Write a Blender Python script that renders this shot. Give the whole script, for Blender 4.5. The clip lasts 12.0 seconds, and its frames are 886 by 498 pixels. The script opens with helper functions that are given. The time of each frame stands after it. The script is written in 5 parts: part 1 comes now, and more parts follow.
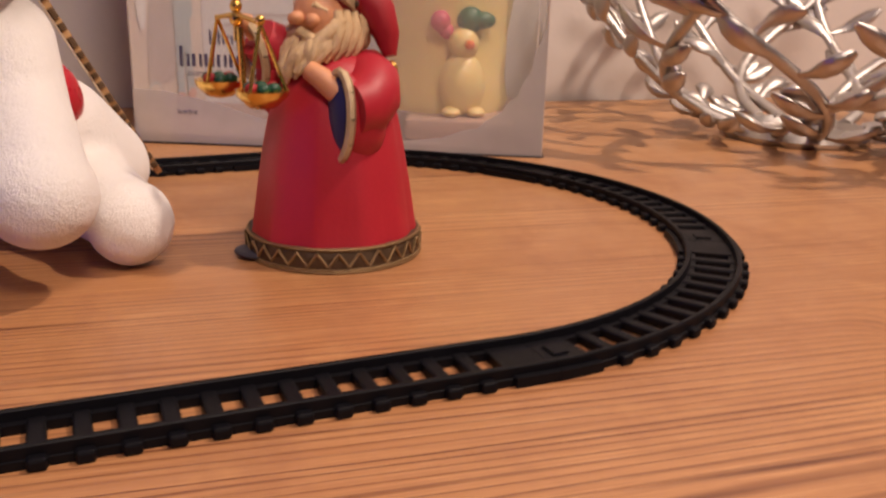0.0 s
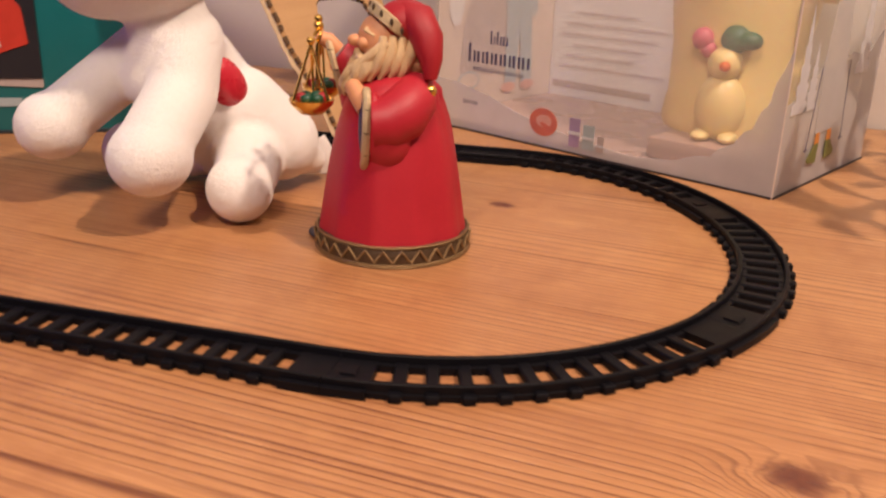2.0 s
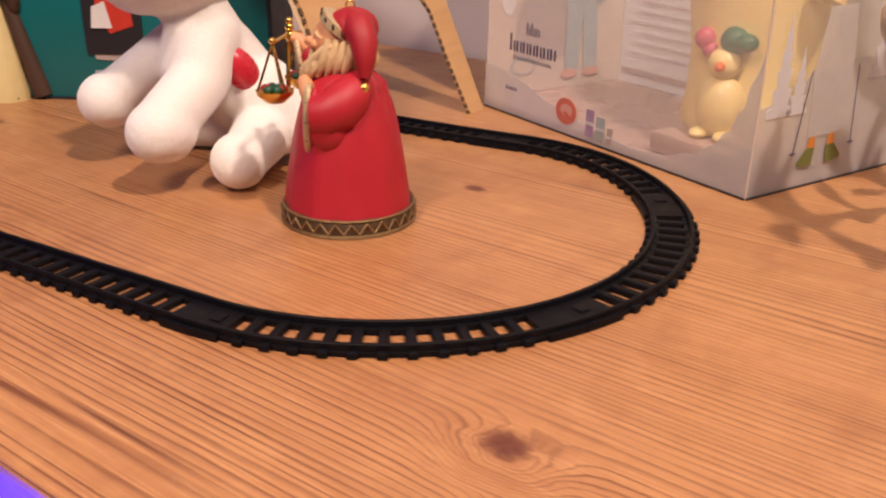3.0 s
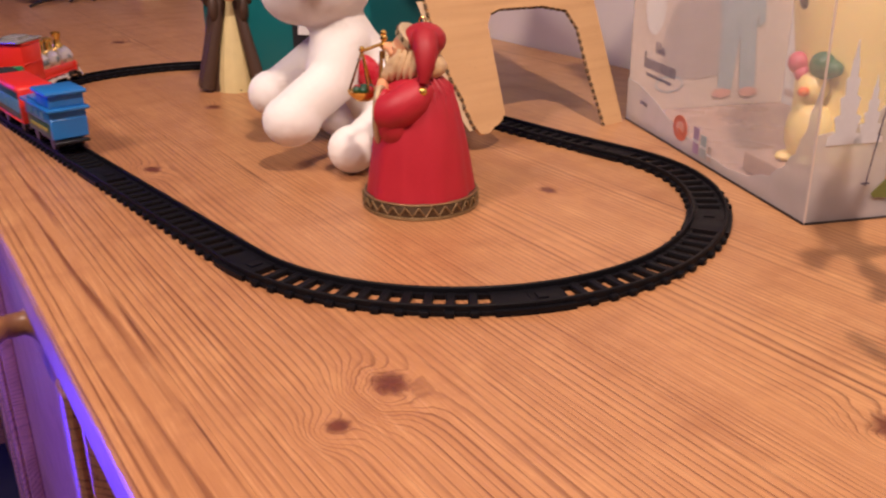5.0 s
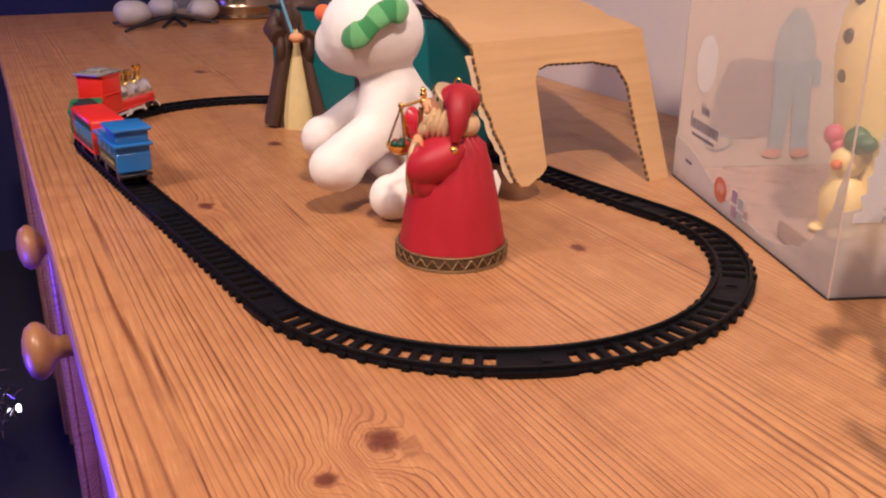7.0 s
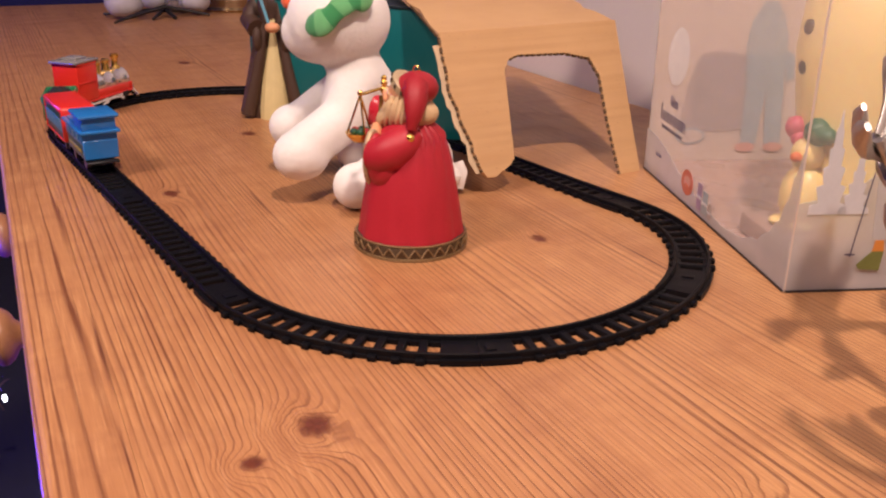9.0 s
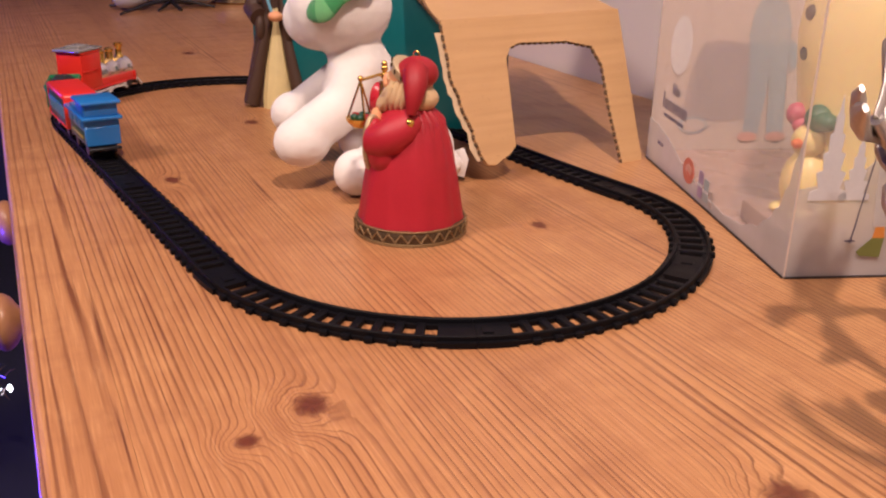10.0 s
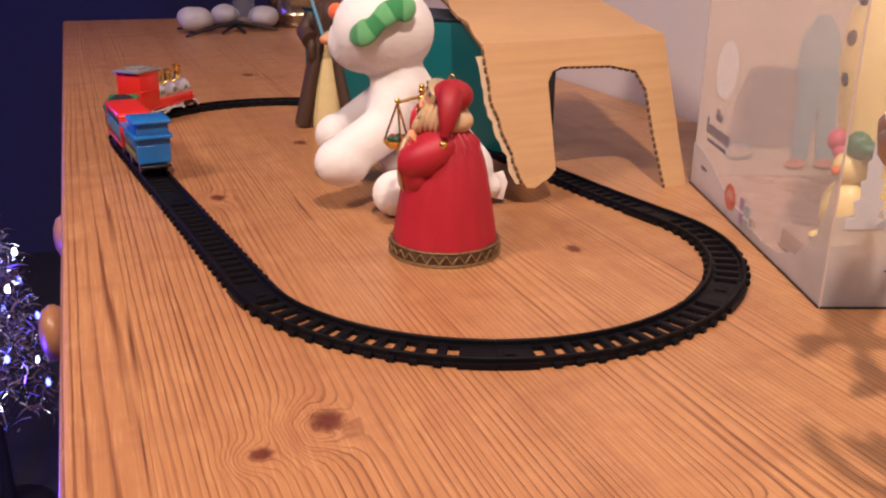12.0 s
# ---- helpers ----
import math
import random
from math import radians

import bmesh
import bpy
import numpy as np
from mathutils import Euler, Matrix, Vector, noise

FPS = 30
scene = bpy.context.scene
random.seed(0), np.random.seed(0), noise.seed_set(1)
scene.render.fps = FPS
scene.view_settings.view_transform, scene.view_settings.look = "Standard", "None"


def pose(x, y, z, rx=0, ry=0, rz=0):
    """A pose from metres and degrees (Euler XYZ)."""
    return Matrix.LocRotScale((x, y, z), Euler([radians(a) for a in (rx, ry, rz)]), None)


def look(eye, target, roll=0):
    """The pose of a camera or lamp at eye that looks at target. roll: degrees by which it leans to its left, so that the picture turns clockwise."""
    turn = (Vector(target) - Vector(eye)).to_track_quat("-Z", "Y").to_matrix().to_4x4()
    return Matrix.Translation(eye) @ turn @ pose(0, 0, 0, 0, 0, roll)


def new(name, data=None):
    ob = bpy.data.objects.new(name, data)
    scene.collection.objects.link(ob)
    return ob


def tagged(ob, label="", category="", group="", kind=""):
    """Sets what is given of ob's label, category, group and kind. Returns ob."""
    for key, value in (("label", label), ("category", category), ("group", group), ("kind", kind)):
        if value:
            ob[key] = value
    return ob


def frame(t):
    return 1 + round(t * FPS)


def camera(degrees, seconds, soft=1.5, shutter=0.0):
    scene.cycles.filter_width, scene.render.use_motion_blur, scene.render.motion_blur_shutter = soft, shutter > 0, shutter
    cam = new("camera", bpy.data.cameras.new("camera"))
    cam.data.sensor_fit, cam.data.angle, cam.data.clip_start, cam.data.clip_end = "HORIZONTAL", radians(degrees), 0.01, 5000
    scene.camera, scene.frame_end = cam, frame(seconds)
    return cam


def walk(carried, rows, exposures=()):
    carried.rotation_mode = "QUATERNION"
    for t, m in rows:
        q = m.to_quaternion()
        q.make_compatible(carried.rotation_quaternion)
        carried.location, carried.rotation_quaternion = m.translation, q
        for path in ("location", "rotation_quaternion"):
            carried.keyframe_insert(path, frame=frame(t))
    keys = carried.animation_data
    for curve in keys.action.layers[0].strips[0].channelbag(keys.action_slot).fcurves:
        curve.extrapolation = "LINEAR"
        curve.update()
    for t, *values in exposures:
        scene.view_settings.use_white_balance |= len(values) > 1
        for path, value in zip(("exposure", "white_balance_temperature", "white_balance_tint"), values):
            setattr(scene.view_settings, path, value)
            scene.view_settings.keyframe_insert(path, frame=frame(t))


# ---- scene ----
cam = camera(52.0, 12.0, soft=2.2, shutter=0.5)
PATH = [
    (0, (-0.230, 0.2435, 0.1106), (1.595, -0.3205, -0.4794), 1.6),
    (0.5, (-0.26, 0.195, 0.124), (1.641, -0.087, -0.429), 1.5),
    (0.8, (-0.279, 0.163, 0.128), (1.638, 0.094, -0.433), 1.1),
    (1, (-0.2845, 0.1405, 0.1455), (1.6281, 0.1858, -0.4374), 1.5),
    (1.2, (-0.2685, 0.1135, 0.1535), (1.636, 0.284, -0.432), 2.1),
    (1.5, (-0.2441, 0.0752, 0.1496), (1.6105, 0.4815, -0.4792), 2.35),
    (2, (-0.2361, 0.0147, 0.1427), (1.5118, 0.6997, -0.5469), 1.94),
    (2.5, (-0.2317, -0.0577, 0.1584), (1.3891, 0.8467, -0.5866), 1.5),
    (4.5, (-0.144, -0.267, 0.183), (0.945, 1.228, -0.578), -0.5),
    (5, (-0.149, -0.276, 0.184), (0.841, 1.291, -0.568), -0.7),
    (5.5, (-0.151, -0.29, 0.196), (0.778, 1.318, -0.545), -0.7),
    (6, (-0.139, -0.299, 0.205), (0.741, 1.346, -0.516), -0.6),
    (6.5, (-0.125, -0.301, 0.2), (0.725, 1.359, -0.523), 0.1),
    (7, (-0.124, -0.301, 0.208), (0.715, 1.37, -0.5), 0.4),
    (9, (-0.098, -0.313, 0.202), (0.732, 1.361, -0.51), 0.9),
    (9.5, (-0.0919, -0.3152, 0.198), (0.7286, 1.3611, -0.521), 0.85),
    (10, (-0.095, -0.317, 0.196), (0.721, 1.361, -0.524), 1.0),
    (10.5, (-0.097, -0.321, 0.196), (0.697, 1.37, -0.517), 0.8),
    (11, (-0.081, -0.325, 0.197), (0.647, 1.401, -0.504), 0.7),
    (11.5, (-0.079, -0.329, 0.198), (0.643, 1.413, -0.47), 0.7),
    (12, (-0.0789, -0.3278, 0.1971), (0.6152, 1.4216, -0.4794), 0.7),
]
walk(cam, [(t, look(eye, target, roll)) for t, eye, target, roll in PATH],
     [(0, -0.30, 6650, 4), (1.5, -0.20, 7000, 4.5), (2.5, 0.03, 6800, 4), (4.5, -0.02, 6450, 7.5), (7, 0.01, 6450, 8.5), (12, -0.02, 6450, 8.5)])

# ---- light ----
world = bpy.data.worlds.new("world")
scene.world = world
world.use_nodes = True
world.node_tree.nodes["Background"].inputs[0].default_value = (0.10, 0.09, 0.14, 1)
world.node_tree.nodes["Background"].inputs[1].default_value = 0.3


def lamp(name, kind, place, target, power, colour, size, **extra):
    data = bpy.data.lights.new(name, kind)
    data.energy, data.color = power, colour
    if kind == "AREA":
        data.shape, data.size = "DISK", size
    else:
        data.shadow_soft_size = size
    if kind == "SPOT":
        data.spot_size, data.spot_blend = radians(extra["cone"]), extra["blend"]
    ob = new(name, data)
    ob.matrix_world = look(place, target)
    return ob


lamp("ceiling_spot", "SPOT", (-0.08, -0.62, 1.45), (0.16, 0.15, 0.0), 96, (1.0, 0.745, 0.63), 0.045, cone=85, blend=0.7)
# unseen wide area lamp, added as fill to soften the shadows from the west
lamp("west_fill", "AREA", (-1.1, 0.0, 1.45), (0.1, 0.2, 0.0), 24, (1.0, 0.76, 0.67), 0.5)
lamp("fairy_light_glow", "POINT", (-0.42, 0.46, -0.26), (0, 0, 0), 16.0, (0.05, 0.02, 1.0), 0.05)
lamp("fairy_light_far_glow", "POINT", (-0.50, 1.30, 0.22), (0, 0, 0), 4.2, (0.16, 0.10, 1.0), 0.08)


# ---- materials ----
class Nodes:
    """A small builder for node materials."""

    def __init__(self, name):
        self.mat = bpy.data.materials.new(name)
        self.mat.use_nodes = True
        self.tree = self.mat.node_tree
        self.bsdf = self.tree.nodes["Principled BSDF"]
        self.out = self.tree.nodes["Material Output"]

    def add(self, kind, **props):
        n = self.tree.nodes.new(kind)
        for k, v in props.items():
            if k == "operation":
                n.operation = v
            elif k == "blend":
                n.data_type, n.blend_type = "RGBA", v
        return n

    def link(self, a, b):
        self.tree.links.new(a, b)

    def put(self, socket, v):
        if hasattr(v, "is_output"):
            self.link(v, socket)
        else:
            socket.default_value = v

    def math(self, op, a, b=0.0, c=0.0):
        n = self.add("ShaderNodeMath", operation=op)
        for s, v in zip(n.inputs, (a, b, c)):
            self.put(s, v)
        return n.outputs[0]

    def mix(self, f, a, b, blend="MIX"):
        n = self.add("ShaderNodeMix", blend=blend)
        self.put(n.inputs[0], f)
        for s, v in ((n.inputs[6], a), (n.inputs[7], b)):
            self.put(s, (*v, 1) if isinstance(v, tuple) and len(v) == 3 else v)
        return n.outputs[2]

    def ramp(self, v, stops):
        n = self.add("ShaderNodeValToRGB")
        self.put(n.inputs[0], v)
        e = n.color_ramp.elements
        while len(e) < len(stops):
            e.new(0.5)
        for el, (p, c) in zip(e, stops):
            el.position, el.color = p, (*c, 1) if len(c) == 3 else c
        return n.outputs[0]

    def noise(self, scale, detail=4.0, vector=None, rough=0.55, dist=0.0):
        n = self.add("ShaderNodeTexNoise")
        n.inputs["Scale"].default_value, n.inputs["Detail"].default_value = scale, detail
        n.inputs["Roughness"].default_value, n.inputs["Distortion"].default_value = rough, dist
        if vector is not None:
            self.link(vector, n.inputs["Vector"])
        return n.outputs["Fac"]

    def place(self):
        return self.add("ShaderNodeNewGeometry").outputs["Position"]

    def local(self):
        return self.add("ShaderNodeTexCoord").outputs["Object"]

    def scaled(self, vector, sx, sy, sz):
        n = self.add("ShaderNodeMapping")
        self.link(vector, n.inputs[0])
        n.inputs["Scale"].default_value = (sx, sy, sz)
        return n.outputs[0]

    def bump(self, height, strength, distance):
        n = self.add("ShaderNodeBump")
        n.inputs["Strength"].default_value, n.inputs["Distance"].default_value = strength, distance
        self.link(height, n.inputs["Height"])
        self.link(n.outputs[0], self.bsdf.inputs["Normal"])


def paint(name, colour, rough=0.45, metal=0.0, vary=0.12, scale=60, bump=0.15, depth=0.0004, sheen=0.0, sss=0.0, coat=0.0, spec=0.5):
    """A painted or moulded surface: colour varied at two scales, uneven gloss and a fine relief."""
    m = Nodes(name)
    p = m.local()
    big, fine = m.noise(scale, 3, p), m.noise(scale * 9, 4, p)
    dark = tuple(c * (1 - vary) for c in colour)
    light = tuple(min(1, c * (1 + vary * 0.7)) for c in colour)
    col = m.mix(m.math("MULTIPLY_ADD", fine, 0.4, m.math("MULTIPLY", big, 0.6)), dark, light)
    m.link(col, m.bsdf.inputs["Base Color"])
    m.link(m.math("MULTIPLY_ADD", big, 0.25, rough - 0.12), m.bsdf.inputs["Roughness"])
    m.bsdf.inputs["Metallic"].default_value = metal
    m.bsdf.inputs["Sheen Weight"].default_value = sheen
    m.bsdf.inputs["Coat Weight"].default_value = coat
    m.bsdf.inputs["Specular IOR Level"].default_value = spec
    if sss:
        m.bsdf.inputs["Subsurface Weight"].default_value = sss
        m.bsdf.inputs["Subsurface Radius"].default_value = (0.012, 0.008, 0.004)
    if bump:
        m.bump(fine, bump, depth)
    return m.mat


# knots in the pine top: x, y, half width, half length, strength of the swirl
KNOTS = ((0.0, 0.0, 0.0095, 0.013, 2.9), (-0.031, -0.016, 0.006, 0.007, 2.4), (0.203, 0.154, 0.006, 0.010, 1.6), (0.105, 0.504, 0.008, 0.012, 1.8),
         (0.128, 0.919, 0.010, 0.018, 1.6), (0.005, 0.345, 0.007, 0.012, 2.0), (0.135, -0.128, 0.010, 0.012, 1.6), (0.03, 0.80, 0.007, 0.012, 1.6))


def pine(name, along="y", knots=()):
    m = Nodes(name)
    pos = m.place()
    sep = m.add("ShaderNodeSeparateXYZ")
    m.link(pos, sep.inputs[0])
    x, y = (sep.outputs[0], sep.outputs[1]) if along == "y" else (sep.outputs[2], sep.outputs[1])
    rnd = m.add("ShaderNodeObjectInfo").outputs["Random"]
    wob = m.noise(1.0, 2, m.scaled(pos, 6, 0.9, 6))
    u = m.math("MULTIPLY_ADD", wob, 0.014, x)
    u = m.math("ADD", u, m.math("MULTIPLY", rnd, 0.37))
    fine_wob = m.noise(1.0, 4, m.scaled(pos, 120, 9, 120))
    u = m.math("MULTIPLY_ADD", fine_wob, 0.0026, u)
    core = None
    ragged = m.math("MULTIPLY_ADD", m.noise(230, 3, pos), 1.5, 0.05)
    warp_x, warp_y = m.noise(52, 2, pos), m.noise(47, 2, m.scaled(pos, 1.0, 1.0, 3.0))
    for kx, ky, w, l, swirl in knots:
        dx = m.math("SUBTRACT", m.math("MULTIPLY_ADD", warp_x, w * 1.3, x), kx + w * 0.65)
        dy = m.math("SUBTRACT", m.math("MULTIPLY_ADD", warp_y, l * 1.3, y), ky + l * 0.65)
        a, b = m.math("DIVIDE", m.math("ADD", dx, 0.85 * w), w * 1.40), m.math("DIVIDE", m.math("ADD", dy, 0.3 * l), l * 1.45)
        r2 = m.math("ADD", m.math("MULTIPLY", a, a), m.math("MULTIPLY", b, b))
        u = m.math("ADD", u, m.math("MULTIPLY", m.math("EXPONENT", m.math("MULTIPLY", r2, -1.0)), w * swirl))
        a, b = m.math("DIVIDE", m.math("SUBTRACT", x, kx), w * 0.72), m.math("DIVIDE", m.math("SUBTRACT", y, ky), l * 0.62)
        r2 = m.math("ADD", m.math("MULTIPLY", a, a), m.math("MULTIPLY", b, b))
        c = m.math("EXPONENT", m.math("MULTIPLY", m.math("POWER", m.math("MULTIPLY", r2, ragged), 2.3), -1.0))
        core = c if core is None else m.math("MAXIMUM", core, c)
    line_at = m.add("ShaderNodeCombineXYZ")
    m.link(m.math("MULTIPLY", u, 300.0), line_at.inputs[0]), m.link(m.math("MULTIPLY", y, 1.4), line_at.inputs[1])
    uneven = m.noise(1.0, 2.0, line_at.outputs[0], 0.5)
    spacing = m.noise(1.0, 1.0, m.scaled(pos, 13, 0.22, 13))
    rings = m.math("FRACT", m.math("MULTIPLY_ADD", uneven, 0.9, m.math("MULTIPLY_ADD", spacing, 13.0, m.math("MULTIPLY", u, m.math("MULTIPLY_ADD", m.math("LESS_THAN", x, -0.071), -105.0, 265.0)))))
    strength = m.noise(1.0, 3, m.scaled(pos, 22, 2.2, 22))
    line = m.ramp(rings, [(0.0, (0.0, 0.0, 0.0)), (0.60, (0.07, 0.07, 0.07)), (0.85, (1, 1, 1)), (0.93, (1, 1, 1)), (1.0, (0.0, 0.0, 0.0))])
    line = m.math("MULTIPLY", line, m.ramp(uneven, [(0.32, (0.45, 0.45, 0.45)), (0.60, (1, 1, 1))]))
    line = m.math("MULTIPLY", line, m.ramp(strength, [(0.36, (0.42, 0.42, 0.42)), (0.56, (1, 1, 1))]))
    fibre = m.noise(1.0, 5, m.scaled(pos, 900, 22, 900), 0.7)
    tone = m.noise(1.0, 3, m.scaled(pos, 9, 3, 9))
    col = m.mix(tone, (0.400, 0.176, 0.070), (0.690, 0.374, 0.162))
    # colour grows paler with x, towards the wall side of the top
    wallward = m.add("ShaderNodeMapRange")
    m.link(m.math("MULTIPLY_ADD", wob, 0.12, x), wallward.inputs[0])
    wallward.inputs[1].default_value, wallward.inputs[2].default_value, wallward.inputs[3].default_value, wallward.inputs[4].default_value = 0.12, 0.34, 0.0, 0.50
    col = m.mix(wallward.outputs[0], col, (0.68, 0.400, 0.180))
    board = m.ramp(rnd, [(0.0, (0.0, 0.0, 0.0)), (1.0, (0.30, 0.30, 0.30))])
    col = m.mix(board, col, (0.43, 0.185, 0.072))
    # broad darker bands of slow growth that follow the grain
    band_at = m.add("ShaderNodeCombineXYZ")
    m.link(m.math("MULTIPLY", u, 34.0), band_at.inputs[0]), m.link(m.math("MULTIPLY", y, 0.5), band_at.inputs[1])
    band = m.noise(1.0, 3, band_at.outputs[0], 0.6)
    col = m.mix(m.ramp(band, [(0.48, (0, 0, 0)), (0.70, (0.42, 0.42, 0.42))]), col, (0.33, 0.128, 0.046))
    col = m.mix(m.math("MULTIPLY", line, 0.97), col, (0.138, 0.044, 0.018))
    col = m.mix(m.ramp(fibre, [(0.3, (0.55, 0.55, 0.55)), (0.62, (0, 0, 0))]), col, (0.27, 0.100, 0.040))
    col = m.mix(m.ramp(fibre, [(0.56, (0, 0, 0)), (0.78, (0.42, 0.42, 0.42))]), col, (0.74, 0.47, 0.26))
    stain = m.noise(1.0, 4, m.scaled(pos, 14, 30, 14), 0.6)
    col = m.mix(m.ramp(stain, [(0.52, (0, 0, 0)), (0.78, (0.50, 0.50, 0.50))]), col, (0.27, 0.105, 0.045))
    pale = m.noise(1.0, 4, m.scaled(pos, 45, 28, 45), 0.65)
    col = m.mix(m.ramp(pale, [(0.54, (0, 0, 0)), (0.74, (0.34, 0.34, 0.34))]), col, (0.64, 0.345, 0.145))
    if core is not None:
        for sx, sy, sw, sl in ((-0.0695, 0.105, 0.0012, 0.038), (-0.0715, 0.005, 0.0006, 0.026), (0.247, 0.098, 0.0010, 0.030), (0.060, 0.300, 0.0008, 0.025)):
            a, b = m.math("DIVIDE", m.math("SUBTRACT", m.math("MULTIPLY_ADD", wob, 0.004, x), sx), sw), m.math("DIVIDE", m.math("SUBTRACT", y, sy), sl)
            r2 = m.math("ADD", m.math("MULTIPLY", a, a), m.math("MULTIPLY", b, b))
            slit = m.math("EXPONENT", m.math("MULTIPLY", r2, -1.0))
            col = m.mix(m.math("MULTIPLY", slit, 0.9), col, (0.11, 0.030, 0.016))
        col = m.mix(m.math("MULTIPLY", core, 1.0), col, m.mix(m.noise(330, 3, pos), (0.060, 0.014, 0.010), (0.200, 0.052, 0.020)))
    m.link(col, m.bsdf.inputs["Base Color"])
    m.link(m.math("MULTIPLY_ADD", stain, 0.22, 0.27), m.bsdf.inputs["Roughness"])
    m.bsdf.inputs["Specular IOR Level"].default_value = 0.7
    m.bump(m.math("SUBTRACT", m.math("MULTIPLY", fibre, 0.3), line), 0.25, 0.0004)
    return m.mat


def glassy(name, tint, clear, rough=0.08):
    """A thin sheet that lets most light through."""
    m = Nodes(name)
    t = m.add("ShaderNodeBsdfTransparent")
    t.inputs[0].default_value = (*tint, 1)
    g = m.add("ShaderNodeBsdfGlossy")
    g.inputs["Color"].default_value, g.inputs["Roughness"].default_value = (0.9, 0.9, 0.9, 1), rough
    d = m.add("ShaderNodeBsdfDiffuse")
    d.inputs[0].default_value = (0.80, 0.80, 0.82, 1)
    back = m.add("ShaderNodeBsdfTranslucent")
    back.inputs[0].default_value = (0.82, 0.82, 0.84, 1)
    both = m.add("ShaderNodeMixShader")
    both.inputs[0].default_value = 0.45
    m.link(d.outputs[0], both.inputs[1]), m.link(back.outputs[0], both.inputs[2])
    edge = m.add("ShaderNodeLayerWeight").outputs["Facing"]
    gloss = m.math("MULTIPLY_ADD", m.math("POWER", edge, 4.0), 0.30, 0.02)
    mx, mx2 = m.add("ShaderNodeMixShader"), m.add("ShaderNodeMixShader")
    haze = m.noise(24, 4, m.local())
    m.put(mx.inputs[0], m.math("MULTIPLY_ADD", haze, 0.5 * (1 - clear), 1 - clear - 0.25 * (1 - clear)))
    m.link(t.outputs[0], mx.inputs[1]), m.link(both.outputs[0], mx.inputs[2])
    m.link(gloss, mx2.inputs[0]), m.link(mx.outputs[0], mx2.inputs[1]), m.link(g.outputs[0], mx2.inputs[2])
    m.link(mx2.outputs[0], m.out.inputs[0])
    return m.mat


def glow(name, colour, power):
    m = Nodes(name)
    m.bsdf.inputs["Base Color"].default_value = (*colour, 1)
    m.bsdf.inputs["Emission Color"].default_value, m.bsdf.inputs["Emission Strength"].default_value = (*colour, 1), power
    return m.mat


def plaster():
    m = Nodes("wall_plaster")
    p = m.place()
    big, fine = m.noise(2.2, 4, p), m.noise(180, 4, p)
    m.link(m.mix(big, (0.61, 0.56, 0.52), (0.71, 0.66, 0.62)), m.bsdf.inputs["Base Color"])
    m.bsdf.inputs["Roughness"].default_value = 0.85
    m.bump(fine, 0.25, 0.0008)
    return m.mat


def cardboard():
    m = Nodes("cardboard")
    p = m.local()
    sep = m.add("ShaderNodeSeparateXYZ")
    m.link(p, sep.inputs[0])
    ridge = m.math("SINE", m.math("MULTIPLY", sep.outputs[2], 900.0))
    fibre = m.noise(1.0, 4, m.scaled(p, 7, 7, 260), 0.45)
    big = m.noise(22, 4, p)
    spec = m.noise(420, 3, p)
    col = m.mix(big, (0.50, 0.300, 0.138), (0.57, 0.355, 0.172))
    col = m.mix(m.ramp(fibre, [(0.40, (0, 0, 0)), (0.70, (0.30, 0.30, 0.30))]), col, (0.38, 0.215, 0.092))
    col = m.mix(m.ramp(spec, [(0.64, (0, 0, 0)), (0.76, (0.5, 0.5, 0.5))]), col, (0.32, 0.18, 0.08))
    m.link(col, m.bsdf.inputs["Base Color"])
    m.bsdf.inputs["Roughness"].default_value = 0.78
    m.bump(m.math("MULTIPLY_ADD", ridge, 0.22, m.math("MULTIPLY", fibre, 0.5)), 0.25, 0.0009)
    return m.mat


def plush():
    m = Nodes("white_plush")
    p = m.local()
    pile, tuft, soft = m.noise(1400, 4, p), m.noise(300, 5, p, 0.7), m.noise(26, 3, p)
    m.link(m.mix(m.math("MULTIPLY_ADD", tuft, 0.5, m.math("MULTIPLY", soft, 0.5)), (0.83, 0.80, 0.76), (0.98, 0.96, 0.93)), m.bsdf.inputs["Base Color"])
    m.bsdf.inputs["Roughness"].default_value = 0.95
    m.bsdf.inputs["Sheen Weight"].default_value = 0.7
    m.bsdf.inputs["Specular IOR Level"].default_value = 0.1
    m.bump(m.math("ADD", pile, m.math("MULTIPLY", tuft, 1.6)), 0.55, 0.0012)
    return m.mat


